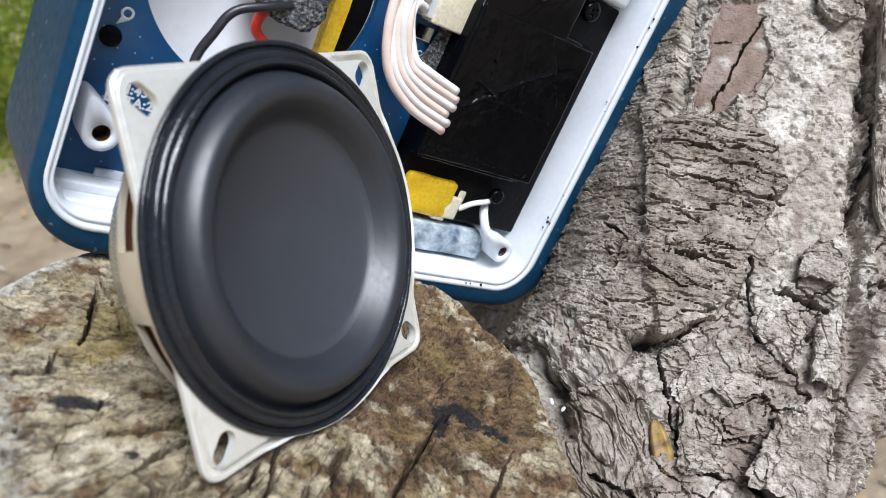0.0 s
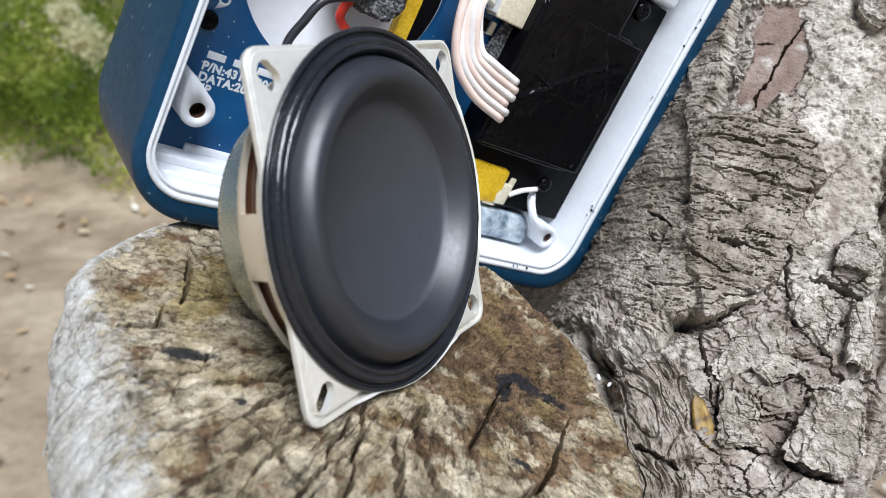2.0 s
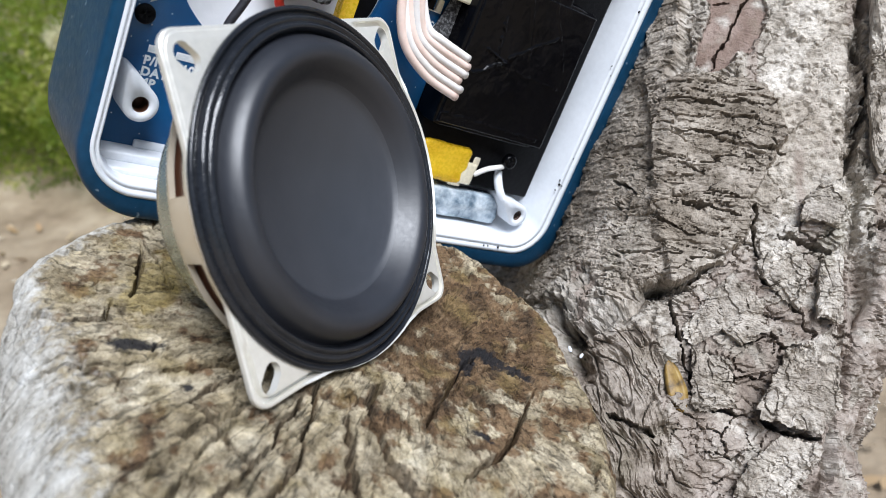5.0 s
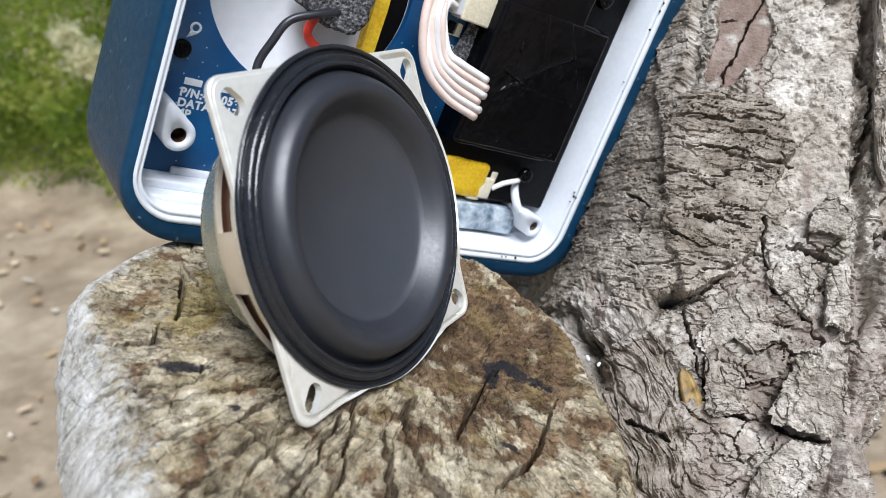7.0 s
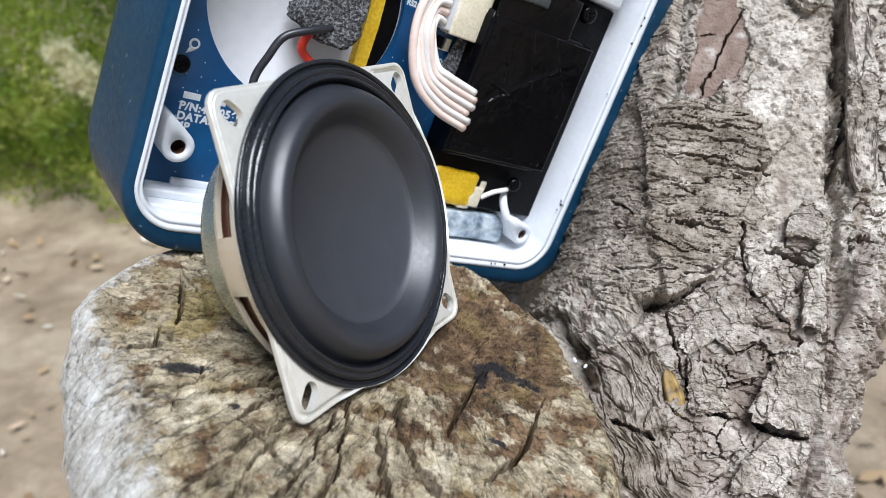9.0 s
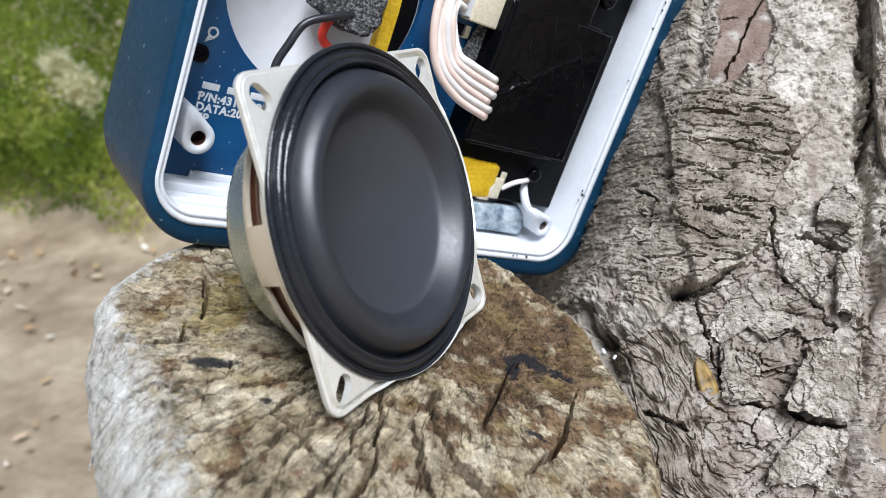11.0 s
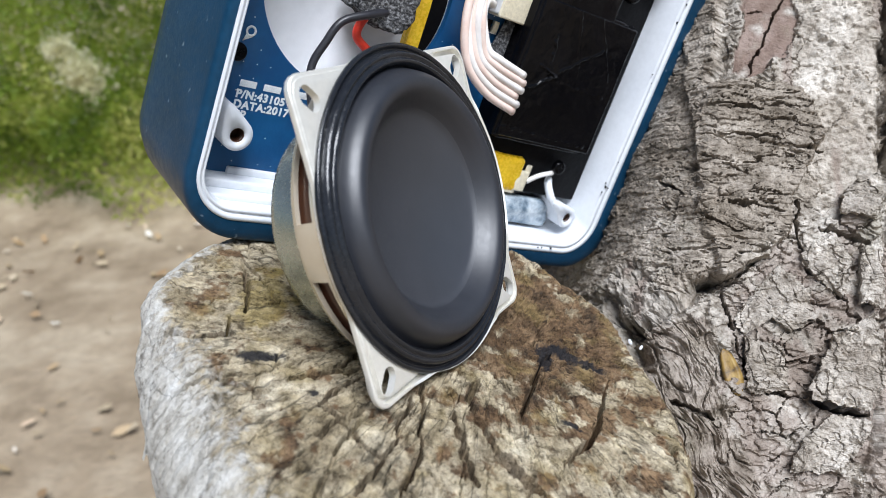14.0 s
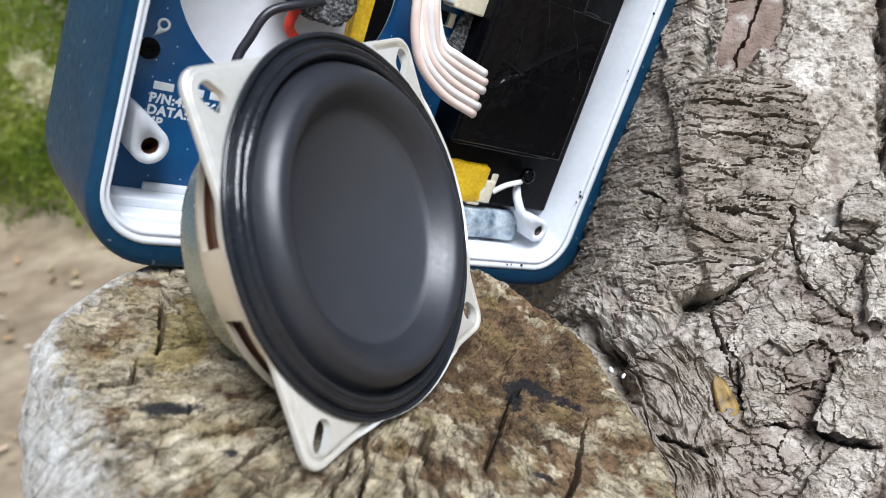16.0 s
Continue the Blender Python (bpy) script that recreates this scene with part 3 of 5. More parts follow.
    # fine grain everywhere
    h = h + 0.07 * fbm(p / 0.9, q / 0.6, 81, 3, 0.65) * (1 - 0.5 * bare)
    h = h + 5.0 * np.exp(-(((p + 13) / 8) ** 2 + ((q + 27) / 9) ** 2)) - 2.2 * np.exp(-(((p + 10.2) / 0.9) ** 4 + ((q - 13.2) / 0.8) ** 4))
    # under the cork's ledge, the cleft beside the stump, and the groove down the right side
    for x0, y0, x1, y1, dep, w in ((-18.5, -13.5, -11.0, -8.4, 6.0, 1.2), (-11.0, -8.4, -7.6, -6.4, 6.0, 1.0), (-7.6, -6.4, -4.0, -6.6, 3.0, 0.5), (-26, -10, -18, -19, 8.0, 1.9)):
        t = np.clip(((wp - x0) * (x1 - x0) + (wq - y0) * (y1 - y0)) / ((x1 - x0) ** 2 + (y1 - y0) ** 2), 0, 1)
        d = np.hypot(wp - x0 - t * (x1 - x0), wq - y0 - t * (y1 - y0))
        h = h - dep * np.exp(-((d / w) ** 2))
    away = wp - np.interp(q, *GROOVE)
    h = h - 3.6 * np.exp(-((away / 0.75) ** 2)) * (0.75 + 0.4 * vnoise(p / 4, q / 4, 85)) - 4.0 * np.exp(-(((p - 20.0) / 1.6) ** 2 + ((q + 5.5) / 7.5) ** 4))
    cp, cq = p + 0.45 * fbm(p / 3, q / 3, 91, 4, 0.6), q + 0.45 * fbm(p / 3, q / 3, 92, 4, 0.6)
    for x0, y0, x1, y1, wide in CORK_CRACKS + PLATE_CRACKS:
        t = np.clip(((cp - x0) * (x1 - x0) + (cq - y0) * (y1 - y0)) / ((x1 - x0) ** 2 + (y1 - y0) ** 2), 0, 1)
        d = np.hypot(cp - x0 - t * (x1 - x0), cq - y0 - t * (y1 - y0))
        w = np.maximum(0.72 * wide * (1 + 0.8 * vnoise(p / 1.7, q / 1.7, 93)) * (1 - 0.75 * (2 * t - 1) ** 4), 0.06)
        h = h - (2.0 + 3.5 * wide) * np.clip(2.2 * (1.15 - d / w), 0, 1)
    inner = bare * smooth(-0.6, 0.0, vnoise(p / 3, q / 3, 96) + 0.15)
    inner = np.maximum(inner, 0.2 * fibre)
    inner = np.maximum(inner, 0.5 * smooth(0.22, 0.5, vnoise(p / 3.5, q / 9, 95)) * rough * (1 - field))
    # brown underbark between the plates
    inner = np.maximum(inner, 0.5 * rough * smooth(3, -3, q) * smooth(-7, -3, p) * smooth(-0.5, 0.1, vnoise(p / 4, q / 4, 98)))
    pale = rough * (0.25 + 0.35 * smooth(-0.5, 0.3, vnoise(p / 7, q / 7, 97))) + 0.55 * smooth(5, 8, p) * smooth(4, 12, q) * (1 - smooth(17.5, 19, p)) * rough + field * smooth(0.1, 0.4, knob)
    return h, inner, np.clip(pale, 0, 1) * smooth(-16, -8, p), np.maximum(cork, 0.8 * fibre)


def trunk_round(p, q):
    """The trunk's own roundness: how the mean plane bends away at both flanks."""
    pl = 8.3 - 0.18 * np.clip(q, -8, 60) + 0.9 * np.clip(-8 - q, 0, 25)
    xl = np.clip(-p - pl, 0, None)
    left = np.sqrt(xl**2 + 4) - 2 + 0.1 * np.clip(xl - 8, 0, 20) ** 2
    pe = np.clip(21.5 + 0.35 * (q + 25), 21.5, 40)
    xr = np.clip(p - (pe - 7), 0, None)
    lump = 9.0 * np.exp(-(((p + 28) / 10) ** 2 + ((q + 8) / 6.5) ** 2))
    return lump - left - np.where(xr < 14, xr**2 / 5.5, 35.6 + 5 * (xr - 14))


# loose plates on the bark: outline, how far they stand off (mm)
PLATES = (
    (((-1.6, -8.7), (0.2, -6.5), (2.5, -3.4), (6.9, -7.2), (7.6, -11.4), (4.1, -13.9), (1.5, -11.7), (-2.6, -14.6), (-4.6, -12.5)), 0.8),
    (((-2.6, -14.8), (2.7, -16.2), (3.4, -22.5), (-1.4, -23.6), (-2.5, -22.5), (-2.6, -18.9)), 1.3),
    (((9.7, -14.5), (15.4, -11.1), (16.5, -13.7), (17.0, -21.2), (13.6, -25.2), (10.6, -24.4), (6.8, -23.8), (6.0, -22.5)), 1.7),
    (((5.8, 2.0), (11.1, 1.6), (13.2, -2.2), (11.6, -8.4), (9.1, -6.6), (6.1, -2.9)), 0.8),
    (((9.3, -25.8), (14.0, -26.1), (14.6, -27.1), (10.6, -33.9), (3.1, -34.5), (4.9, -29.6)), 1.2),
    (((14.1, -1.7), (17.2, 1.8), (17.2, -9.8), (13.7, -9.3)), 1.5),
    (((13.2, 45.4), (16.0, 42.8), (18.4, 44.0), (19.6, 49.0), (13.4, 51.0)), 2.0),
    (((21.8, 46), (25.0, 44), (26.0, 30), (25.0, 12), (21.6, 12), (21.0, 23), (21.7, 36)), 1.4),
    (((12.1, 7.8), (14.9, 10.8), (17.5, 11.3), (18.6, 8.9), (16.7, 3.9), (12.0, 4.8)), 1.4),
)


def bark_flake(tree, k, outline, lift):
    """A plate of bark with a ragged edge that stands off the trunk."""
    a, b = (sum(v) / len(outline) for v in zip(*outline))
    th, rr = np.meshgrid(np.linspace(0, 2 * np.pi, 260, endpoint=False), np.concatenate([np.linspace(0.02, 0.95, 44), [0.985, 1.0, 1.0, 0.92]]))
    c, s = np.cos(th[0]), np.sin(th[0])
    reach = np.full(c.shape, 1e9)
    for (x0, y0), (x1, y1) in zip(outline, outline[1:] + outline[:1]):
        ex, ey = x1 - x0, y1 - y0
        den = c * ey - s * ex
        far = ((x0 - a) * ey - (y0 - b) * ex) / np.where(np.abs(den) < 1e-9, 1e-9, den)
        on = ((x0 - a) * s - (y0 - b) * c) / np.where(np.abs(den) < 1e-9, 1e-9, den)
        reach = np.where((far > 0) & (on >= 0) & (on <= 1), np.minimum(reach, far), reach)
    ring = reach * (1 + 0.10 * fbm(3.0 * c + 9 * k, 3.0 * s, 301, 5, 0.65))
    p, q = a + ring * rr * np.cos(th), b + ring * rr * np.sin(th)
    h, inner, pale, cork = trunk_height(p, q)
    crack = smooth(0.75, 1.0, rr)
    # the plate keeps its own level; fine splits run in from the edge
    top = 0.45 * np.clip(h, -0.6, 1.5) + lift * (0.75 + 0.25 * smooth(-1, 1, (p - a) * math.cos(2.1 * k) / 4 + (q - b) * math.sin(2.1 * k) / 4))
    top = top + 0.30 * fbm(p / 2.4, q / 1.6, 311 + k, 4, 0.6) + 0.35 * np.floor(1.3 * (fbm(p / 6, q / 5, 331 + k, 4) + 2)) - 0.7
    top = top - 0.35 * crack * (0.6 + fbm(p / 1.2, q / 1.2, 321, 3)) + 0.06 * fbm(p / 0.7, q / 0.5, 325, 3, 0.65)
    for n, fp, fq in ((341, 6.0, 2.5), (343, 2.5, 5.0)):
        line = np.abs(vnoise(p / fp + k, q / fq, n))
        top = top - 0.8 * (1 - smooth(0.01, 0.04, line)) * smooth(0.28, 0.55, vnoise(p / 5, q / 5, n + 1))
    under = np.zeros(top.shape)
    under[-2], under[-1] = 0.5, 2.0
    n = trunk_round(p, q) + top - under
    pts = MM * (p[..., None] * np.array(T_P) + q[..., None] * np.array(T_Q) + n[..., None] * np.array(T_N))
    ob = sheet("bark_plate", pts, p.shape, BARK, [("inner", inner * 0.15), ("pale", 0.5 + 0.4 * smooth(-0.2, 0.5, fbm(p / 4, q / 4, 329, 3)))], wrap=True)
    ob.parent = tree
    return ob


def trunk_base(p, q):
    """The smooth trunk surface, before the bark's relief."""
    n = np.maximum(trunk_round(p, q), -170)
    low, up = np.minimum(q + 45, 0), np.maximum(q, -45)
    return np.array(T_O) + MM * (p[..., None] * np.array(T_P) + up[..., None] * np.array(T_Q) + n[..., None] * np.array(T_N) + low[..., None] * np.array((0, 0, 1.0)))


def trunk():
    p = np.concatenate([np.arange(-62, -40, 2.0), np.arange(-40, -28, 0.2), np.arange(-28, -9, 0.11), np.arange(-9, 30, 0.17), np.arange(30, 62, 1.5)])
    q = np.concatenate([np.linspace(-760, -60, 24), np.arange(-55, -42, 1.0), np.arange(-42, 56, 0.17), np.arange(56, 420, 9.0)])
    gp, gq = np.meshgrid(p, q)
    base = trunk_base(gp, gq)
    du, dv = np.gradient(base, axis=1), np.gradient(base, axis=0)
    nrm = np.cross(du, dv)
    nrm /= np.linalg.norm(nrm, axis=-1, keepdims=True)
    run = np.cumsum(np.linalg.norm(np.diff(base, axis=1, prepend=base[:, :1]), axis=-1), axis=1) / MM
    run = run - run[:, np.argmin(np.abs(p)), None]
    run = np.where(gp > 0, np.minimum(run, gp + 0.5 * (run - gp)), run)
    h, inner, pale, cork = trunk_height(run, gq)
    h = np.clip(h, -9, 9)
    tree = thing("tree", Matrix.Translation(T_O), "trunk of a living tree with cracked flaking grey bark", "tree")
    ob = sheet("bark", base + MM * h[..., None] * nrm - np.array(T_O), gp.shape, BARK, [("inner", inner), ("pale", pale), ("cork", cork)])
    ob.parent = tree
    for k, (outline, lift) in enumerate(PLATES):
        bark_flake(tree, k, outline, 1.5 * lift)


# ---- the stump ----
S_O, S_A, S_B, S_N = Vector((-0.01886, 0.06697, -0.04565)), Vector((0.9374, 0.019, -0.3477)), Vector((0.0, 0.9985, 0.0547)), Vector((0.3482, -0.0513, 0.936))
PITH = (13.0, 15.0)
# cracks: from, to, half width (mm)
CRACKS = (
    (3.8, -3.5, 2.2, -12.9, 0.34), (2.2, -12.9, -0.6, -20, 0.40), (5.0, -0.7, 5.3, -11.8, 0.32), (5.3, -11.8, 3.6, -19.0, 0.38), (8.6, -4.5, 11.6, -15.5, 0.42), (10.4, -1.6, 13.3, -8.9, 0.55),
    (13.3, -8.9, 18.5, -14.0, 0.85), (11.9, 3.1, 10.4, -1.6, 0.5), (-6.1, -8.9, 1.2, -15.0, 0.30), (-9.9, -5.8, -2.5, -1.1, 0.34), (-6.1, -8.9, -2.4, -2.2, 0.28), (-20.1, 15.5, -17.3, 5.4, 0.34),
    (-19.2, 3.9, -17.8, 0.1, 0.36), (-17.8, 0.1, -21.5, -1.4, 0.50), (-20.7, 17.9, -13.8, 8.4, 0.3), (-7.5, -4.9, -1.3, 4.3, 0.36), (-1.3, 4.3, 6.5, 11.6, 0.36), (21.1, 11.4, 17.2, -1.9, 0.42),
    (22.7, 15.1, 21.1, 11.4, 0.34), (29.2, 6.6, 26.4, -2.5, 0.36), (26.4, -2.5, 21.5, -8.5, 0.42), (30.6, 12.1, 29.2, 6.6, 0.25), (-24, -12, -15, -6, 0.24), (-12, 14, -6, 9, 0.35), (14.0, 5.0, 17.0, 1.0, 0.3),
)


def stump_top(a, b):
    """Height of the cut face, its brown heart and brown-shaded cracks, its mossy and sooty stains; millimetres in the
    plane of the cut.
    """
    wa, wb = a + 0.35 * fbm(a / 3.5, b / 3.5, 101, 5, 0.62), b + 0.35 * fbm(a / 3.5, b / 3.5, 111, 5, 0.62)
    h, crack_shade = np.zeros(a.shape), np.zeros(a.shape)
    for x0, y0, x1, y1, wide in CRACKS:
        dx, dy = x1 - x0, y1 - y0
        t = np.clip(((wa - x0) * dx + (wb - y0) * dy) / (dx * dx + dy * dy), 0, 1)
        d = np.hypot(wa - x0 - t * dx, wb - y0 - t * dy)
        w = (0.62 + 0.5 * wide) * wide * (1 + 0.6 * vnoise(a / 2.0, b / 2.0, 102)) * (1 - 0.45 * (2 * t - 1) ** 4)
        crack_shade = np.maximum(crack_shade, np.clip(1.6 - d / np.maximum(w, 0.1), 0, 1))
        h = np.minimum(h, -(5.5 + 6 * wide) * np.clip(2.6 * (1.1 - d / np.maximum(w, 0.1)), 0, 1))
    dx, dy = wa - PITH[0], wb - PITH[1]
    r, phi = np.hypot(dx, dy), (np.arctan2(dy, dx) - 2.0) % (2 * np.pi)
    # small cracks that run out from the pith, and blocks between them
    for s, k, dep, wid in ((121, 6, 1.6, 0.035), (122, 13, 0.8, 0.04), (123, 22, 0.5, 0.045)):
        ring = np.abs(vnoise(phi * k / 3.1416 * 2 + 40, r / 40, s))
        h = h - dep * (1 - smooth(0.3 * wid, wid, ring)) * smooth(-0.05, 0.3, vnoise(a / 7, b / 7, s + 30)) * smooth(2, 9, r)
    c1, c2, who = cells(phi * 7 + 30, r / 5.0, 131)
    h = h + (who - 0.5) * 0.22 * smooth(0.0, 0.10, c2 - c1) - 0.65 * (1 - smooth(0.015, 0.06, c2 - c1)) * smooth(-0.1, 0.35, vnoise(a / 5, b / 5, 133))
    grain = fbm(phi * 14 + 60, r / 5.0, 141, 4, 0.6)
    h = h + 0.09 * grain + 0.16 * fbm(a / 1.6, b / 1.6, 151, 5, 0.74) + 0.07 * fbm(phi * 40 + 90, r / 4.0, 143, 3, 0.6) + 0.04 * vnoise(a / 0.6, b / 0.6, 161) + 0.5 * vnoise(a / 9, b / 9, 171)
    h = h + 0.05 * np.sin(r * 3.3 + 2.0 * vnoise(a / 6, b / 6, 172))
    # a low in the brown heart
    heart = np.exp(-(((a - 22) / 12.5) ** 2 + ((b - 21) / 19) ** 2))
    c1, c2, who = cells(wa / 2.6 + 0.3 * vnoise(a / 2, b / 2, 183), wb / 3.4, 182)
    h = h + heart * (-1.2 + 0.55 * fbm(a / 1.8, b / 1.8, 184, 4, 0.68) + 0.5 * (who - 0.5) * smooth(0, 0.1, c2 - c1) - 1.3 * (1 - smooth(0.03, 0.11, c2 - c1)) * smooth(-0.15, 0.25, vnoise(a / 4, b / 4, 185)))
    brown = 0.95 * smooth(0.14, 0.42, heart + 0.55 * fbm(a / 5, b / 5, 181, 5, 0.65))
    # shade painted in: the cracks' insides take the dark brown too
    brown = np.maximum(brown, crack_shade)
    moss = 0.75 * smooth(0.3, 0.8, np.exp(-(((a + 16) / 5) ** 2 + ((b - 9) / 8) ** 2)) + 0.4 * fbm(a / 3, b / 3, 191, 4)) + 0.35 * smooth(0.1, 0.8, fbm(a / 6, b / 6, 192, 4))
    soot = np.zeros(a.shape)
    for x, y, rx, ry, w in ((-14.1, -2.8, 3.0, 0.9, 0.35), (24.4, 15.4, 3.3, 1.5, -0.30), (28.0, 14.2, 2.4, 0.8, -0.35), (21.6, 13.0, 0.9, 2.6, 0.1), (-7.0, -7.2, 0.7, 0.5, 0.0), (23.7, -1.2, 1.3, 0.6, -0.5)):
        c, s = math.cos(w), math.sin(w)
        e = ((c * (wa - x) + s * (wb - y)) / rx) ** 2 + ((-s * (wa - x) + c * (wb - y)) / ry) ** 2
        soot = np.maximum(soot, 0.95 * (1 - smooth(0.6, 1.5, e + 0.6 * fbm(a / 0.9, b / 0.9, 195, 4, 0.7))))
    gx, gy = a - PITH[0] + 0.9 * fbm(a / 14, b / 14, 103, 2), b - PITH[1] + 0.9 * fbm(a / 14, b / 14, 104, 2)
    rr = np.hypot(gx, gy)
    streak = 0.5 * fbm(phi * 16 + 20, r / 6, 197, 4, 0.65) + 0.8 * fbm(a / 2, b / 2, 198, 4, 0.65)
    return h, brown, moss, soot, streak, np.stack([11 * gx / (rr + 1.5), 11 * gy / (rr + 1.5), 0.45 * rr], -1)


def stump():
    cols = 1280
    th = np.linspace(0, 2 * np.pi, cols, endpoint=False)
    turn = lambda a: np.abs((np.degrees(th) - a + 180) % 360 - 180)  # noqa: E731
    deg = np.degrees(th)
    rag = 0.35 * vnoise(6 * np.cos(th), 6 * np.sin(th), 201) + 0.35 * fbm(14 * np.cos(th), 14 * np.sin(th), 202, 4, 0.6)
    edge = np.interp(deg, (0, 18, 32, 46, 60, 67, 90, 140, 154, 166, 176, 186, 196, 206, 216, 228, 245, 300, 360), (33.3, 33.3, 35.3, 39.0, 41.2, 43.8, 42.0, 37.8, 38.4, 38.4, 37.9, 36.8, 35.4, 34.7, 34.6, 35.4, 36.0, 33.8, 33.3)) + rag
    # the cut face ends short of the outline where the flank was split off
    flat = np.interp(deg, (0, 18, 32, 46, 60, 67, 90, 140, 160, 180, 187, 193, 200, 213, 222, 232, 250, 300, 360), (30.4, 30.4, 32.4, 36.0, 38.2, 40.8, 39.4, 35.4, 36.2, 35.6, 34.2, 31.6, 30.4, 29.3, 30.2, 31.8, 32.8, 30.8, 30.4)) + 0.8 * rag
    lip = edge - flat
    drop = 2.2 + 1.75 * np.clip(lip - 2.0, 0, 5)
    rows = []
    for t in np.concatenate([np.linspace(0.002, 0.80, 180), np.linspace(0.804, 0.97, 42), np.sin(np.linspace(1.35, np.pi / 2, 16))]):
        r = edge * t
        a, b = 8 + r * np.cos(th), 5 + r * np.sin(th)
        h, brown, moss, soot, streak, polar = stump_top(a, b)
        e = np.clip((r - (edge - lip)) / lip, 0, 1)
        z = 1.9 - 1.2 * t**2 - drop * (0.45 * e**1.3 + 0.55 * (1 - np.sqrt(np.clip(1 - e * e, 0, 1))))
        side = smooth(-0.55, 0.6, np.maximum((r - flat) / lip, -2) + 0.2 * vnoise(a / 3, b / 3, 204) + 0.45 * fbm(a / 1.4, b / 1.4, 205, 4, 0.7)) * smooth(-0.35, 0.35, -np.cos(th - radians(20)))
        fade = 1 - 0.6 * smooth(0.8, 1, e)
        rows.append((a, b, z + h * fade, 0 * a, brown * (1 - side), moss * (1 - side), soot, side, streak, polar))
    a0, b0, z0 = 8 + edge * np.cos(th), 5 + edge * np.sin(th), 1.9 - 1.2 - drop
    for s in np.concatenate([np.arange(0.5, 40, 0.5), np.arange(41, 90, 3.0), np.linspace(95, 750, 12)]):
        fl = 0.02 * s + 0.45 * fbm(14 * th, 0 * th + s / 26, 211, 4, 0.6) * smooth(0, 4, s) + 0.18 * vnoise(46 * th, 0 * th + s / 12, 212)
        gash = np.abs(vnoise(8 * th + 3, 0 * th + s / 34, 213))
        fl = fl - 0.9 * (1 - smooth(0, 0.05, gash)) * smooth(3, 9, s)
        rows.append((a0 + fl * np.cos(th), b0 + fl * np.sin(th), z0, 0 * a0 + s, 0 * a0, 0 * a0 + 0.12, 0 * a0, 0 * a0 + smooth(-0.35, 0.35, -np.cos(th - radians(20))), fbm(20 * th, 0 * th + s / 20, 219, 3), np.stack([12 * np.cos(th), 12 * np.sin(th), 0 * th + 14 + 0.12 * s], -1)))
    a, b, z, s, brown, moss, soot, side, streak, polar = (np.array(k) for k in zip(*rows))
    pts = np.array(S_O) + MM * (a[..., None] * np.array(S_A) + b[..., None] * np.array(S_B) + z[..., None] * np.array(S_N) - s[..., None] * np.array((0, 0, 1.0)))
    tree = thing("tree_stump", Matrix.Translation(S_O), "weathered cracked sawn tree stump with brown heart and sooty stains", "tree stump")
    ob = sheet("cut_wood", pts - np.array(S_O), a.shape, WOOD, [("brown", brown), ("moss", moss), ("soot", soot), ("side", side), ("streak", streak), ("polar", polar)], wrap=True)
    ob.parent = tree
    # slivers of bark left on the side
    for k, (w0, w1, s0, s1, thick) in enumerate(((183, 191, 2, 17, 1.0), (199, 206, 40, 70, 1.8))):
        ww, ss = np.meshgrid(np.radians(np.linspace(w0, w1, 26)), np.linspace(s0, s1, 60))
        body = np.sin(np.pi * (ww - ww.min()) / np.ptp(ww)) * np.sin(np.pi * (ss - s0) / (s1 - s0)) ** 0.4
        rim = np.interp(ww, th, edge) + 0.02 * ss + thick * 1.6 * np.clip(body + 0.35 * fbm(ww * 60, ss / 4, 221 + k, 3) - 0.25, -0.6, 1)
        bark = np.stack([8 + rim * np.cos(ww), 5 + rim * np.sin(ww)], -1)
        drop = np.interp(ww, th, z0)
        side_pts = MM * (bark[..., :1] * np.array(S_A) + bark[..., 1:] * np.array(S_B) + drop[..., None] * np.array(S_N) - ss[..., None] * np.array((0, 0, 1.0)))
        strip = sheet("bark_sliver", side_pts, ww.shape, BARK, [("inner", 0.5 + 0 * ww), ("pale", 0 * ww)])
        tagged(strip, "brown sliver of old bark")
        strip.parent = tree


trunk()
stump()


# ---- the open housing ----
H_M = frame_of((-0.04564, 0.08136, -0.03059), (0.7372, 0.5683, -0.3655), (0.393, 0.0793, 0.9161), (0.5497, -0.819, -0.1649))


def written(text, height, u, v, n, parent, spacing=1.0):
    """Flat raised lettering in millimetres, with its lower left corner at u, v."""
    cu = bpy.data.curves.new("printing", "FONT")
    cu.body, cu.size, cu.extrude, cu.offset, cu.space_character = text, height * 1.4 * MM, 0.00001, 0.00007, spacing
    ob = new("printing", cu)
    me = bpy.data.meshes.new_from_object(ob.evaluated_get(bpy.context.evaluated_depsgraph_get()))
    bpy.data.objects.remove(ob)
    p = part("printing", me, INK, parent, "white printed lettering", shade=False)
    p.location = Vector((u, v, n)) * MM
    return p


def screw(parent, u, v, n, r, mat, name="screw"):
    bm = bmesh.new()
    turned(bm, [(r, -0.6), (r, 0.1), (r * 0.85, 0.42), (r * 0.35, 0.5), (r * 0.30, 0.15), (0.01, 0.15)], 24, False, True)
    ob = part(name, bm, mat, parent)
    ob.location = Vector((u, v, n)) * MM
    for w in (0, 90):
        bm = bmesh.new()
        box(bm, (-r * 0.62, -r * 0.11, 0.40), (r * 0.62, r * 0.11, 0.55), 0.03, Matrix.Rotation(radians(w + 25), 4, "Z"))
        part("recess", bm, BLACK, ob)
    return ob


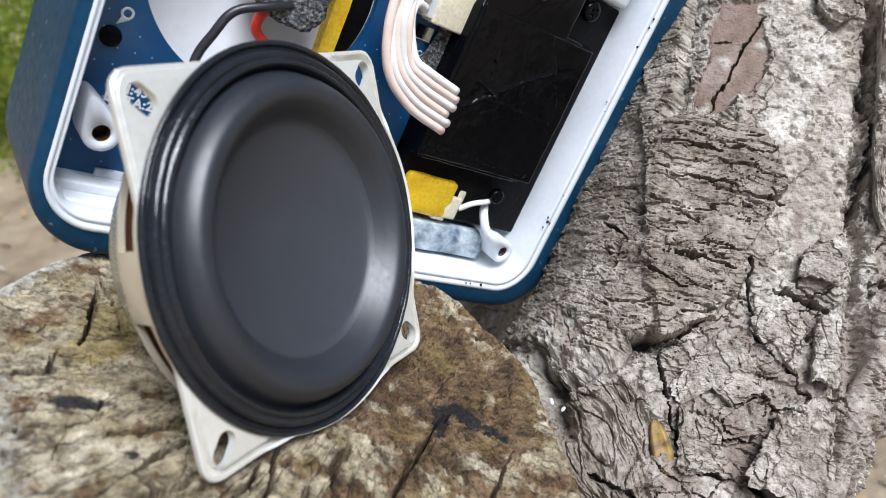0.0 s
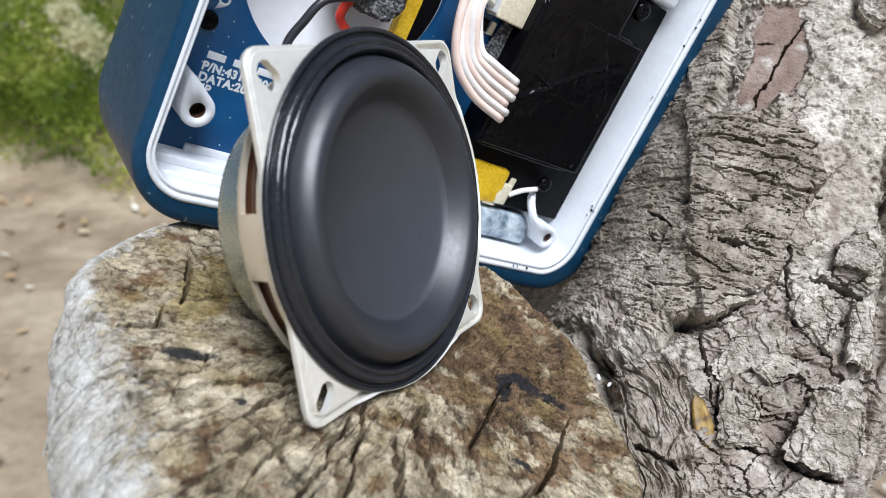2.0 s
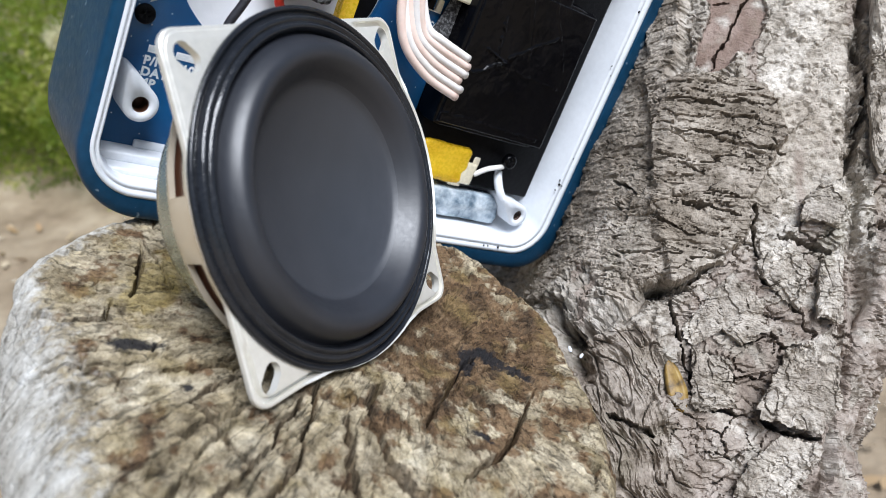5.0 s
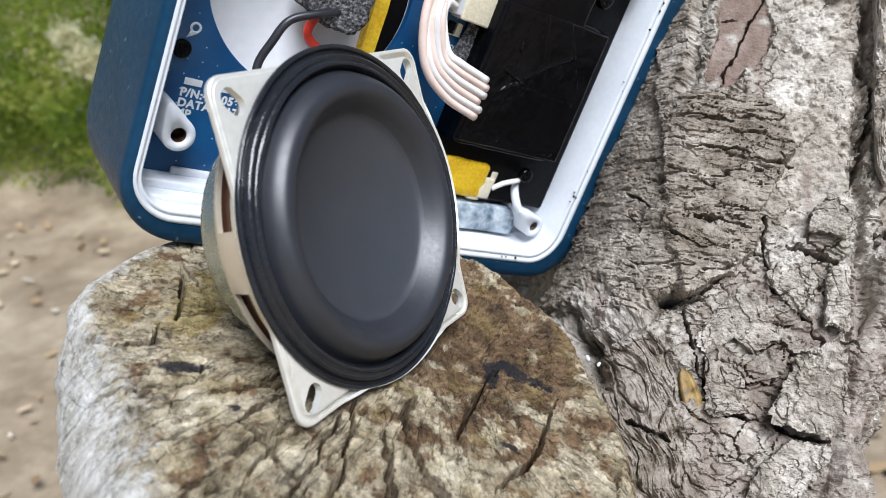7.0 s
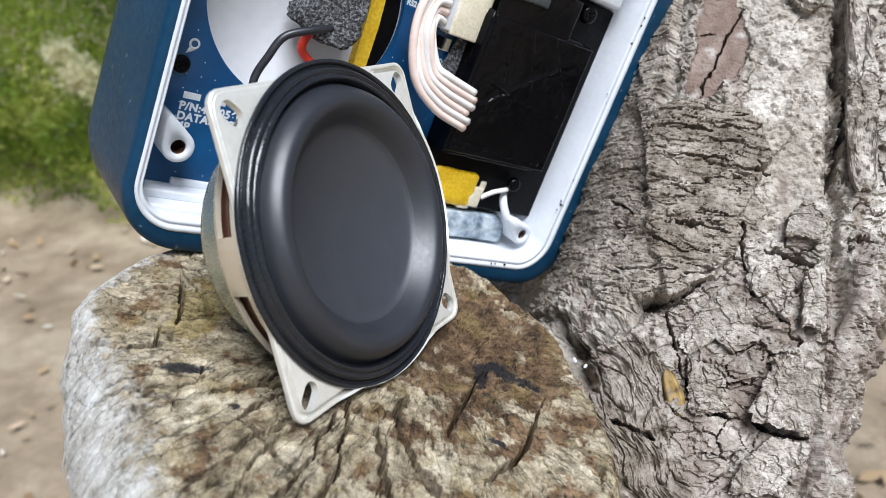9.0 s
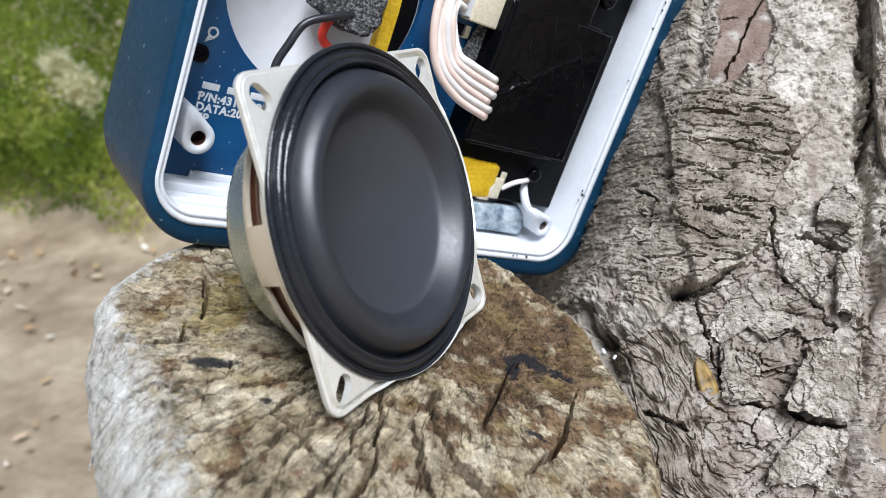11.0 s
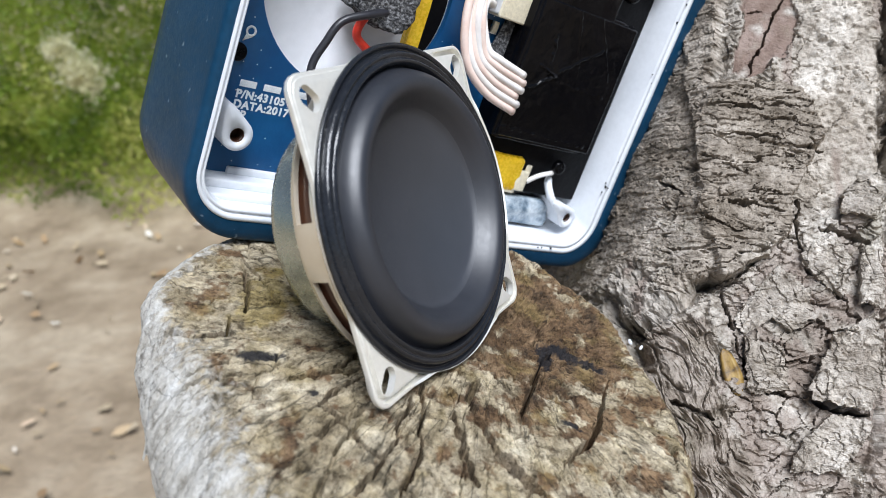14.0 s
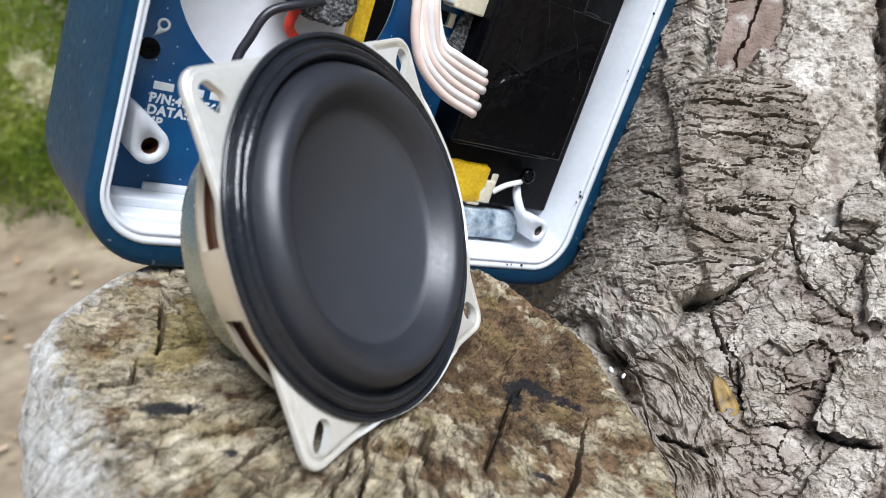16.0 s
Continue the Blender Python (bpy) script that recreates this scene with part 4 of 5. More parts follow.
def boss(parent, u, v, n, r, tail):
    """A screw post with a teardrop tail and a threaded hole."""
    def loop(scale, z):
        out = []
        for k in range(40):
            w = 2 * math.pi * k / 40
            x, y = r * scale * math.cos(w), r * scale * math.sin(w)
            pull = max(0.0, math.cos(w - tail[0])) ** 5 * tail[1] * (scale if scale < 1 else 1)
            out.append(Vector((x + pull * math.cos(tail[0]), y + pull * math.sin(tail[0]), z)) * MM)
        return out
    ring = lambda q, z: [Vector((q * math.cos(2 * math.pi * k / 40), q * math.sin(2 * math.pi * k / 40), z)) * MM for k in range(40)]  # noqa: E731
    bm = bmesh.new()
    loft(bm, [loop(1.02, -7), loop(1.0, -0.3), loop(0.93, 0), ring(r * 0.5, 0), ring(r * 0.46, -0.3), ring(r * 0.46, -3)])
    ob = part("screw_post", bm, WHITE, parent, "white screw post with a bare hole")
    ob.location = Vector((u, v, n)) * MM
    bm = bmesh.new()
    prof = [(r * 0.47, -0.4 - 0.25 * k + (0.0 if k % 2 else 0.08)) for k in range(9)]
    prof = [(q - (0.12 if k % 2 else 0), z) for k, (q, z) in enumerate(prof)]
    turned(bm, prof + [(0.02, -2.5)], 24)
    part("threaded_hole", bm, COPPER, ob, "dark threaded hole")
    return ob


def housing():
    h = thing("speaker_housing", H_M, "opened blue plastic loudspeaker housing standing on the stump", "speaker")
    U0, V0, U1, V1 = 0.1, -1.0, 84.0, 68.0
    bm = bmesh.new()
    prof = [(14, -29.4), (6, -29.1), (2.5, -27.6), (0.6, -24.4), (0, -20.4), (0, -1.9), (0.06, -1.3), (0.25, -0.8), (0.7, -0.45), (1.6, -0.24), (2.7, -0.1), (3.25, -0.1), (3.6, -0.6), (3.6, -2)]
    # the rim is narrow on one side and broad on the other
    loft(bm, [rounded(U0 + (0.4 * i if n > -3 else i), V0 + i, U1 - (1.55 * i if n > -3 else i), V1 - i, max(9.2 - 0.7 * i, 2.5), n, 12) for i, n in prof], close_first=True)
    part("shell", bm, BLUE, h, "scuffed dark blue plastic shell")
    bm = bmesh.new()
    prof = [(3.1, -1.2), (3.25, 0.0), (3.6, 0.2), (4.1, 0.2), (4.25, 0.0), (4.4, -0.12), (4.6, -0.12), (4.75, 0.05), (5.2, 0.0), (5.4, -0.3), (5.7, -5.0), (5.8, -10.5)]
    loft(bm, [rounded(U0 - 0.4 + 0.5 * i, V0 + 0.5 + i * 0.85, U1 - i - 1.9, V1 - i, max(9.2 - 0.8 * i, 2.5), n, 12) for i, n in prof], close_last=True)
    part("inner_frame", bm, WHITE, h, "white plastic inner frame with a sealing groove")
    # board with its round opening
    bm = bmesh.new()
    cu, cv, r = 21.5, 36.0, 15.0
    lo, hi = (2.8, 6.2), (48.5, 60.5)
    inner, outer = [], []
    for k in range(96):
        w = 2 * math.pi * k / 96
        c, s = math.cos(w), math.sin(w)
        far = min(((hi[0] if c > 0 else lo[0]) - cu) / c if abs(c) > 1e-9 else 1e9, ((hi[1] if s > 0 else lo[1]) - cv) / s if abs(s) > 1e-9 else 1e9)
        inner.append((cu + r * c, cv + r * s))
        outer.append((cu + far * c, cv + far * s))
    at = lambda pts, n: [Vector((a, b, n)) * MM for a, b in pts]  # noqa: E731
    loft(bm, [at(inner, -9.2), at(inner, -8), at(outer, -8), at(outer, -9.2)])
    board = part("circuit_board", bm, PCB, h, "dark blue circuit board with a round opening", shade=False)
    for text, v, sp in (("P/N:43105600", 17.1, 1.1), ("DATA:2017", 15.65, 1.1), ("MP", 14.25, 1.1)):
        written(text, 1.12, 7.1, v, -7.96, board, sp)
    for u, w in ((7.3, 2.4), (10.8, 2.6), (14.2, 3.4)):
        bm = bmesh.new()
        box(bm, (u, 18.65, -8.0), (u + w, 19.6, -7.95), 0.02)
        part("printed_bar", bm, INK, board)
    for u, v, text in ((36.4, 41.6, "R53"), (36.2, 40.2, "R52"), (34.4, 44.6, "C44"), (45.2, 33.2, "C4")):
        written(text, 0.8, u, v, -7.96, board)
    rng = random.Random(8)
    bm = bmesh.new()
    for i in range(22):
        for j in range(26):
            u, v = 5 + 2.0 * i, 8 + 2.0 * j
            if math.hypot(u - cu, v - cv) < r + 1 or rng.random() < 0.45:
                continue
            box(bm, (u - 0.07, v - 0.07, -8.01), (u + 0.07, v + 0.07, -7.96))
    part("solder_dots", bm, INK, board, "rows of tiny pale dots")
    # keyhole mark beside the screw
    bm = bmesh.new()
    turned(bm, [(0.75, -8.0), (0.75, -7.94), (0.45, -7.94), (0.45, -8.0)], 24)
    ring = part("printed_mark", bm, INK, board)
    ring.location = Vector((7.0, 26.1, 0)) * MM
    bm = bmesh.new()
    loft(bm, [[Vector(p) * MM for p in ((6.1, 24.6, -7.95), (6.5, 25.8, -7.95), (7.4, 25.4, -7.95))], [Vector(p) * MM for p in ((6.1, 24.6, -8), (6.5, 25.8, -8), (7.4, 25.4, -8))]], True, True)
    part("printed_mark", bm, INK, board)
    screw(h, 5.9, 23.1, -7.9, 1.25, BLACK)
    boss(h, 6.7, 13.1, -3.0, 2.2, (radians(118), 2.4))
    boss(h, 73.3, 8.4, -2.6, 2.0, (radians(150), 3.4))
    # inside the round opening
    bm = bmesh.new()
    turned(bm, [(15.1, -8.2), (15.1, -9.0), (0.05, -9.0)], 72)
    p = part("white_label", bm, LABEL, h, "round white paper-faced back of the enclosure")
    p.location = Vector((cu, cv, 0)) * MM
    bm = bmesh.new()
    pts = [(31.0, 49.5), (29.4, 46), (30.2, 36), (30.5, 24.5), (32.6, 25.4), (32.5, 36), (31.7, 46), (33, 48)]
    loft(bm, [at(pts, -9.2), at(pts, -7.3)], True, True)
    part("yellow_tape", bm, YELLOW, h, "yellow film tape edge", shade=False)
    # thin black sheet added for the shade in the gap beside the tape
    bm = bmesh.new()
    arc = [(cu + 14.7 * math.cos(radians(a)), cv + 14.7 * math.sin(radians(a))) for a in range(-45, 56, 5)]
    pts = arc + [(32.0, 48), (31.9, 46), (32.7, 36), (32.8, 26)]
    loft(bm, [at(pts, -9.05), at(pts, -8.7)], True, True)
    part("gap_shade", bm, BLACK, h, shade=False)
    # black wrapped cells and their bed
    bm = bmesh.new()
    box(bm, (49.0, 11.0, -10.3), (76.3, 51, -5.8), 0.4)
    part("battery_bed", bm, BLACK, h)
    bm = bmesh.new()
    box(bm, (48.6, 20.0, -9.5), (70.4, 44.4, -3.0), 1.6)
    bmesh.ops.subdivide_edges(bm, edges=bm.edges[:], cuts=5, use_grid_fill=True)
    for v in bm.verts:
        x, y = v.co.x / MM, v.co.y / MM
        v.co.z += MM * (0.35 * noise.noise((x * 0.35, y * 0.3, 3)) + 0.18 * noise.noise((x * 0.9, y * 0.9, 5)))
    battery = part("battery", bm, TAPE, h, "battery wrapped in creased shiny black tape")
    # the wrap lies over it in folds
    gu, gv = np.meshgrid(np.arange(48.9, 72.6, 0.14), np.arange(20.3, 44.2, 0.14))
    gn = -2.78 + 0.16 * fbm(gu / 7, gv / 7, 401, 2) + 0.05 * fbm(gu / 2, gv / 1.6, 403, 3)
    for x0, y0, x1, y1, high, wide in ((52.0, 29.2, 57.4, 32.6, 0.30, 0.16), (57.6, 33.2, 65.5, 38.6, 0.22, 0.14), (54.4, 38.6, 55.4, 32.2, 0.26, 0.2), (55.6, 31.6, 69.6, 31.0, 0.12, 0.12), (53.0, 33.4, 57.2, 32.3, 0.3, 0.18), (49.4, 22.4, 69.8, 22.0, 0.16, 0.18), (57.4, 43.8, 62.0, 33.5, 0.10, 0.12), (62.5, 43.8, 69.5, 34.0, 0.10, 0.14)):
        wu, wv = gu + 0.25 * fbm(gu / 1.6, gv / 1.6, 405, 3), gv + 0.25 * fbm(gu / 1.6, gv / 1.6, 407, 3)
        t = np.clip(((wu - x0) * (x1 - x0) + (wv - y0) * (y1 - y0)) / ((x1 - x0) ** 2 + (y1 - y0) ** 2), 0, 1)
        d = np.hypot(wu - x0 - t * (x1 - x0), wv - y0 - t * (y1 - y0))
        gn = gn + 1.5 * high * np.exp(-((d / wide) ** 2)) * (0.7 + 0.5 * vnoise(gu / 1.1, gv / 1.1, 409)) + 0.10 * high * np.exp(-d / 1.5)
    rim = np.minimum(np.minimum(gu - 48.9, 72.5 - gu), np.minimum(gv - 20.3, 44.1 - gv))
    gn = gn - 2.0 * (1 - smooth(0.0, 0.9, rim)) ** 2
    wrap = sheet("tape_wrap", MM * np.stack([gu, gv, gn], -1), gu.shape, TAPE)
    wrap.parent = battery
    bm = bmesh.new()
    box(bm, (49.4, 41.0, -4.4), (66, 50.3, -3.4), 0.5, Matrix.Translation(Vector((0, 0, 0.4)) * MM))
    bmesh.ops.subdivide_edges(bm, edges=bm.edges[:], cuts=3, use_grid_fill=True)
    for v in bm.verts:
        v.co.z += MM * 0.5 * noise.noise((v.co.x / MM * 0.5, v.co.y / MM * 0.5, 8))
    part("tape_flap", bm, TAPE, battery, "lifted flap of black tape")
    bm = bmesh.new()
    box(bm, (49.0, 45.9, -3.6), (59.5, 47.6, -2.6), 0.3, Matrix.Rotation(0.02, 4, "Z"))
    part("grey_strip", bm, SMOKE, h, "grey plastic strip")
    for u, v, r in ((64.6, 48.8, 1.3), (69.4, 48.9, 1.6), (68.2, 17.0, 1.3)):
        screw(h, u, v, -4.5, r, TAPE, "black_screw")
    bm = bmesh.new()
    box(bm, (58, 51.2, -9), (74.8, 62, -3.2), 0.8)
    part("white_partition", bm, WHITE, h, "pale plastic partition")
    # plug, ribbon of wires
    bm = bmesh.new()
    box(bm, (43.4, 38.2, -8), (49.4, 47.9, -4.8), 0.3)
    plug = part("connector", bm, CREAM, h, "cream plastic plug")
    bm = bmesh.new()
    box(bm, (41.6, 38.6, -8), (43.6, 47.5, -5.2), 0.25)
    part("socket", bm, WHITE, plug)
    ribbon = part("ribbon_cable", tube(bmesh.new(), [(41.9, 46.9, -5.4), (37.4, 45.2, -3.9), (35.6, 38.6, -2.9), (37.8, 31.2, -2.2), (43.0, 27.2, -1.7), (50.2, 25.2, -1.9)], 0.66), PINK, h, "ribbon of white and pinkish wires bent over the battery")
    for k in range(1, 6):
        s = k / 5
        bm = tube(bmesh.new(), [(41.9, 46.9 - 7.2 * s, -5.4), (37.4 + 1.8 * s, 45.2 - 5.4 * s, -3.9 + 0.3 * math.sin(3 * k)), (35.6 + 3.4 * s, 38.6 - 1.2 * s, -2.9 + 0.5 * math.sin(5 * k)), (37.8 + 3.4 * s, 31.2 + 2.2 * s, -2.2), (43.0 + 0.8 * s, 27.2 + 5.2 * s, -1.7), (50.2 - 0.5 * math.sin(4 * k), 25.2 + 5.9 * s, -1.9)], 0.66)
        part("wire", bm, WIRE if k % 2 else PINK, ribbon)
    bm = bmesh.new()
    box(bm, (-2.2, -0.8, 0), (2.2, 6.5, 0.8), 0.3, Matrix.Translation(Vector((47.6, 31.6, -7.6)) * MM) @ Matrix.Rotation(radians(-14), 4, "Z"))
    part("black_cloth_tape", bm, FOAM, h, "dark cloth tape")
    # small parts of the board
    for u, v, w, l, mat in ((35.2, 43.3, 0.9, 1.5, CREAM), (36.9, 43.6, 0.9, 1.5, BLACK), (38.3, 44.2, 0.8, 1.4, CREAM), (43.6, 35.6, 1.0, 1.8, BLACK), (45.1, 35.6, 1.0, 1.8, CREAM), (43.0, 49.5, 2.4, 2.0, BLACK), (36.5, 48.0, 2.0, 2.2, BLACK)):
        bm = bmesh.new()
        box(bm, (u, v, -8), (u + w, v + l, -7.4), 0.1)
        part("chip", bm, mat, board)
        bm = bmesh.new()
        box(bm, (u - 0.15, v - 0.2, -8), (u + w + 0.15, v - 0.02, -7.55), 0.04)
        part("solder_joint", bm, STEEL, board)
    # lower right: taped plug, white lead, sealing strip
    bm = bmesh.new()
    box(bm, (50.5, 11.0, -8.5), (60.4, 17.4, -5.0), 0.7)
    bmesh.ops.subdivide_edges(bm, edges=bm.edges[:], cuts=3, use_grid_fill=True)
    for v in bm.verts:
        v.co += MM * 0.35 * noise.noise_vector((v.co.x / MM * 0.5, v.co.y / MM * 0.5, v.co.z / MM * 0.5))
    tape = part("yellow_taped_plug", bm, YELLOW, h, "small plug wrapped in yellow tape")
    for a, b, c, d, n in ((59.6, 11.2, 62.4, 15.0, -5.1), (58.0, 10.6, 60.6, 12.4, -5.3), (61.6, 13.0, 63.0, 16.2, -5.6)):
        bm = bmesh.new()
        box(bm, (a, b, -8.4), (c, d, n), 0.35)
        part("plug_end", bm, CREAM, tape)
    part("white_lead", tube(bmesh.new(), [(62.6, 13.2, -5.5), (64.0, 14.8, -4.6), (66.0, 15.6, -4.4), (67.4, 15.7, -5.0)], 0.45), WIRE, h)
    part("white_lead", tube(bmesh.new(), [(70.8, 9.6, -3.6), (68.6, 11.2, -3.8), (67.8, 13.0, -4.8), (67.9, 14.5, -6.0)], 0.75), WHITE, h, "white plastic stub")
    bm = bmesh.new()
    box(bm, (52, 4.9, -9), (71.4, 10.1, -5.4), 1.0)
    bmesh.ops.subdivide_edges(bm, edges=bm.edges[:], cuts=4, use_grid_fill=True)
    for v in bm.verts:
        v.co.z += MM * 0.7 * noise.noise((v.co.x / MM * 0.45, v.co.y / MM * 0.7, 2))
    part("sealing_strip", bm, GLUE, h, "clear grey-blue rubbery sealing strip")
    bm = bmesh.new()
    box(bm, (3.4, 4.0, -9.5), (48, 5.0, -2.2), 0.3)
    part("ledge", bm, WHITE, h)
    bm = bmesh.new()
    box(bm, (3.6, 4.9, -9.5), (48, 6.2, -4.6), 0.3)
    part("ledge", bm, WHITE, h)
    bm = bmesh.new()
    box(bm, (8.5, 6.1, -9.5), (48, 7.2, -7.4), 0.25)
    part("ledge", bm, WHITE, h)
    # dust specks on the rim
    rng = random.Random(4)
    for k in range(16):
        u, v = (rng.uniform(76.2, 77.6), rng.uniform(12, 60)) if k < 11 else (rng.uniform(20, 74), rng.uniform(2.6, 3.6))
        bm = bmesh.new()
        bmesh.ops.create_icosphere(bm, subdivisions=1, radius=rng.uniform(0.1, 0.26) * MM)
        p = part("dirt_speck", bm, BLACK, h)
        p.location = Vector((u, v, 0.0 if u > 76.4 else 0.2)) * MM
    return h


def foam():
    pts = [(17.8, 35.0), (18.0, 33.4), (22.3, 31.6), (25.6, 31.6), (27.0, 34.0), (26.4, 44), (26.2, 52), (20.5, 52), (20.2, 43.0), (19.2, 38)]
    bm = bmesh.new()
    loft(bm, [[Vector((a, b, n)) * MM for a, b in pts] for n in (-7, -5, -3.5, -2)], True, True)
    bmesh.ops.triangulate(bm, faces=[f for f in bm.faces if len(f.verts) > 4])
    bmesh.ops.subdivide_edges(bm, edges=bm.edges[:], cuts=7, use_grid_fill=True)
    for v in bm.verts:
        c = v.co / MM
        v.co += MM * (0.45 * noise.noise_vector(c * 0.5) + 0.28 * noise.noise_vector(c * 1.7) + 0.16 * noise.noise_vector(c * 3.5))
    ob = part("foam_pad", bm, FOAM, None)
    ob.matrix_world = H_M
    tagged(ob, "torn dark grey foam pad round the driver's wires", "foam")


def lead(name, pts, r, mat, label):
    ob = part(name, tube(bmesh.new(), pts, r, 10, 12), mat, None)
    ob.matrix_world = H_M
    tagged(ob, label, "wire")


housing()
foam()
lead("black_wire", [(22.5, 34, -2.5), (19.6, 33.1, -1.6), (16.0, 31.3, -1.6), (14.5, 28.2, -1.6), (13.4, 24.0, -1.4), (14.5, 18, 1)], 0.55, BLACKW, "black insulated wire from the foam to the driver")
lead("red_wire", [(21.5, 34, -4), (20.2, 31.6, -4.2), (20.3, 29.6, -4.4), (22.4, 28.2, -4.2), (25.4, 26.5, -3.5), (27, 22, -1)], 0.62, REDW, "red insulated wire from the foam to the driver")


# ---- the driver ----
D_M = frame_of((-0.01238, 0.07637, -0.02765), (0.4584, 0.8848, -0.0841), (-0.1803, 0.1852, 0.966), (0.8703, -0.4277, 0.2444))


def flange_radius(a, inset=0.0):
    """The frame's outline: a circle with four rounded ears."""
    half, r = 18.15 - inset, 2.0 - 0.5 * inset
    c, s = abs(math.cos(a)), abs(math.sin(a))
    m = half - r
    side = half / max(c, s)
    x, y = side * c, side * s
    if min(x, y) > m:
        k = (c + s) * m
        side = k + math.sqrt(max(k * k - (2 * m * m - r * r), 0))
    ring = 19.55 + 0.4 * math.cos(a) + 0.12 * max(0.0, -math.sin(a)) + 0.05 * math.sin(5 * a) - 0.8 * inset
    # the ears run into the ring with a soft bend
    return 0.5 * (ring + side + math.sqrt((ring - side) ** 2 + 0.06))


def driver():
    d = thing("loudspeaker_driver", D_M, "bare round loudspeaker driver with black cone, propped on the stump", "loudspeaker")
    N = 240
    loop = lambda fn, z: [Vector((fn(w) * math.cos(w), fn(w) * math.sin(w), z)) * MM for w in [2 * math.pi * k / N for k in range(N)]]  # noqa: E731
    bm = bmesh.new()
    # a pressed channel inside the rim, deepest round the lower and far ears
    deep = lambda w: float(smooth(-0.25, -0.1, math.cos(w + radians(44))))  # noqa: E731
    # the outer edge is folded up round the gasket, but lies flat at the ears
    rise = lambda w: 0.75 * deep(w) * (1 - smooth(20.0, 21.6, flange_radius(w)))  # noqa: E731
    edge = lambda i, z, up: [Vector((flange_radius(w, i) * math.cos(w), flange_radius(w, i) * math.sin(w), z + up * rise(w))) * MM for w in [2 * math.pi * k / N for k in range(N)]]  # noqa: E731
    press = lambda i, z, d: [Vector((flange_radius(w, i) * math.cos(w), flange_radius(w, i) * math.sin(w), z - d * deep(w))) * MM for w in [2 * math.pi * k / N for k in range(N)]]  # noqa: E731
    rows = [loop(lambda w: 17.2, -0.85)] + [edge(i, z, up) for i, z, up in ((0.3, -0.85, 0), (0.06, -0.74, 0), (0.0, -0.45, 0.5), (0.04, -0.16, 0.8), (0.16, -0.04, 0.9), (0.42, -0.04, 0.6))]
    rows += [press(i, z, d) for i, z, d in ((0.46, -0.02, 0.3), (0.50, 0.02, 1.3), (0.98, 0.04, 1.3), (1.04, 0.05, 0.9), (1.1, 0.06, 0.06), (1.5, 0.06, 0))]
    loft(bm, rows + [loop(lambda w: 17.2, 0.06), loop(lambda w: 17.2, -0.85)])
    bmesh.ops.remove_doubles(bm, verts=bm.verts[:], dist=1e-7)
    frame_ob = part("frame", bm, STEEL, d, "plated steel frame with four slotted ears")
    bm = bmesh.new()
    for k in range(4):
        w = radians(45 + 90 * k)
        prof = [(1.08 * math.cos(t) + (0.6 if math.cos(t) > 0 else -0.5), 1.08 * math.sin(t)) for t in [2 * math.pi * i / 24 for i in range(24)]]
        place = lambda z: [Vector((21.75 * math.cos(w) + x * math.cos(w) - y * math.sin(w), 21.75 * math.sin(w) + x * math.sin(w) + y * math.cos(w), z)) * MM for x, y in prof]  # noqa: E731
        loft(bm, [place(-4), place(3)], True, True)
    cutter = part("cutter", bm, STEEL, d)
    cut = frame_ob.modifiers.new("slots", "BOOLEAN")
    cut.operation, cut.object, cut.solver = "DIFFERENCE", cutter, "EXACT"
    done = bpy.data.meshes.new_from_object(frame_ob.evaluated_get(bpy.context.evaluated_depsgraph_get()))
    frame_ob.modifiers.clear()
    frame_ob.data = done
    bpy.data.objects.remove(cutter)
    sharp(done, 30)
    # side of the basket with its windows
    bm = bmesh.new()
    steps = 168
    prof = [(19.1, -0.8), (19.0, -1.35), (18.65, -3.75), (18.25, -4.5)]
    rings = []
    for r, z in prof + [(r - 0.7, z) for r, z in prof[::-1]]:
        rings.append([bm.verts.new(Vector((r * math.cos(2 * math.pi * k / steps), r * math.sin(2 * math.pi * k / steps), z)) * MM) for k in range(steps)])
    open_at = lambda k: ((k * 360 / steps - 137) % 51.43) < 32  # noqa: E731
    count = len(rings)
    for i in range(count):
        for k in range(steps):
            if i in (1, 5) and open_at(k):
                continue
            bm.faces.new((rings[i][k], rings[i][(k + 1) % steps], rings[(i + 1) % count][(k + 1) % steps], rings[(i + 1) % count][k]))
    for k in range(steps):
        if open_at(k):
            k2 = (k + 1) % steps
            bm.faces.new((rings[1][k], rings[1][k2], rings[6][k2], rings[6][k]))
            bm.faces.new((rings[2][k], rings[2][k2], rings[5][k2], rings[5][k]))
            if not open_at(k - 1):
                bm.faces.new((rings[1][k], rings[2][k], rings[5][k], rings[6][k]))
            if not open_at(k + 1):
                bm.faces.new((rings[1][k2], rings[2][k2], rings[5][k2], rings[6][k2]))
    side = part("basket", bm, BRIGHT, d, "plated steel basket with open windows")
    sharp(side.data, 40)
    bm = bmesh.new()
    turned(bm, [(18.3, -0.9), (17.9, -1.8), (18.1, -2.6), (17.6, -3.4), (17.7, -4.3)], 72)
    part("spider", bm, COPPER, d, "brown corrugated suspension behind the windows")
    bm = bmesh.new()
    turned(bm, [(17.5, -4.3), (18.25, -4.5), (18.0, -4.75), (17.3, -4.9), (12.6, -4.9)], 120)
    part("back_plate", bm, BRIGHT, d, "plated steel back of the basket")
    bm = bmesh.new()
    turned(bm, [(12.4, -4.8), (13.55, -4.9), (13.6, -5.3), (13.6, -11.6), (13.35, -12.4), (12.7, -12.85), (11.6, -13.0), (0.05, -13.0)], 120)
    cup = part("magnet_cup", bm, ZINC, d, "galvanised steel magnet cup")
    cup.location = Vector((0, -0.6, 0)) * MM
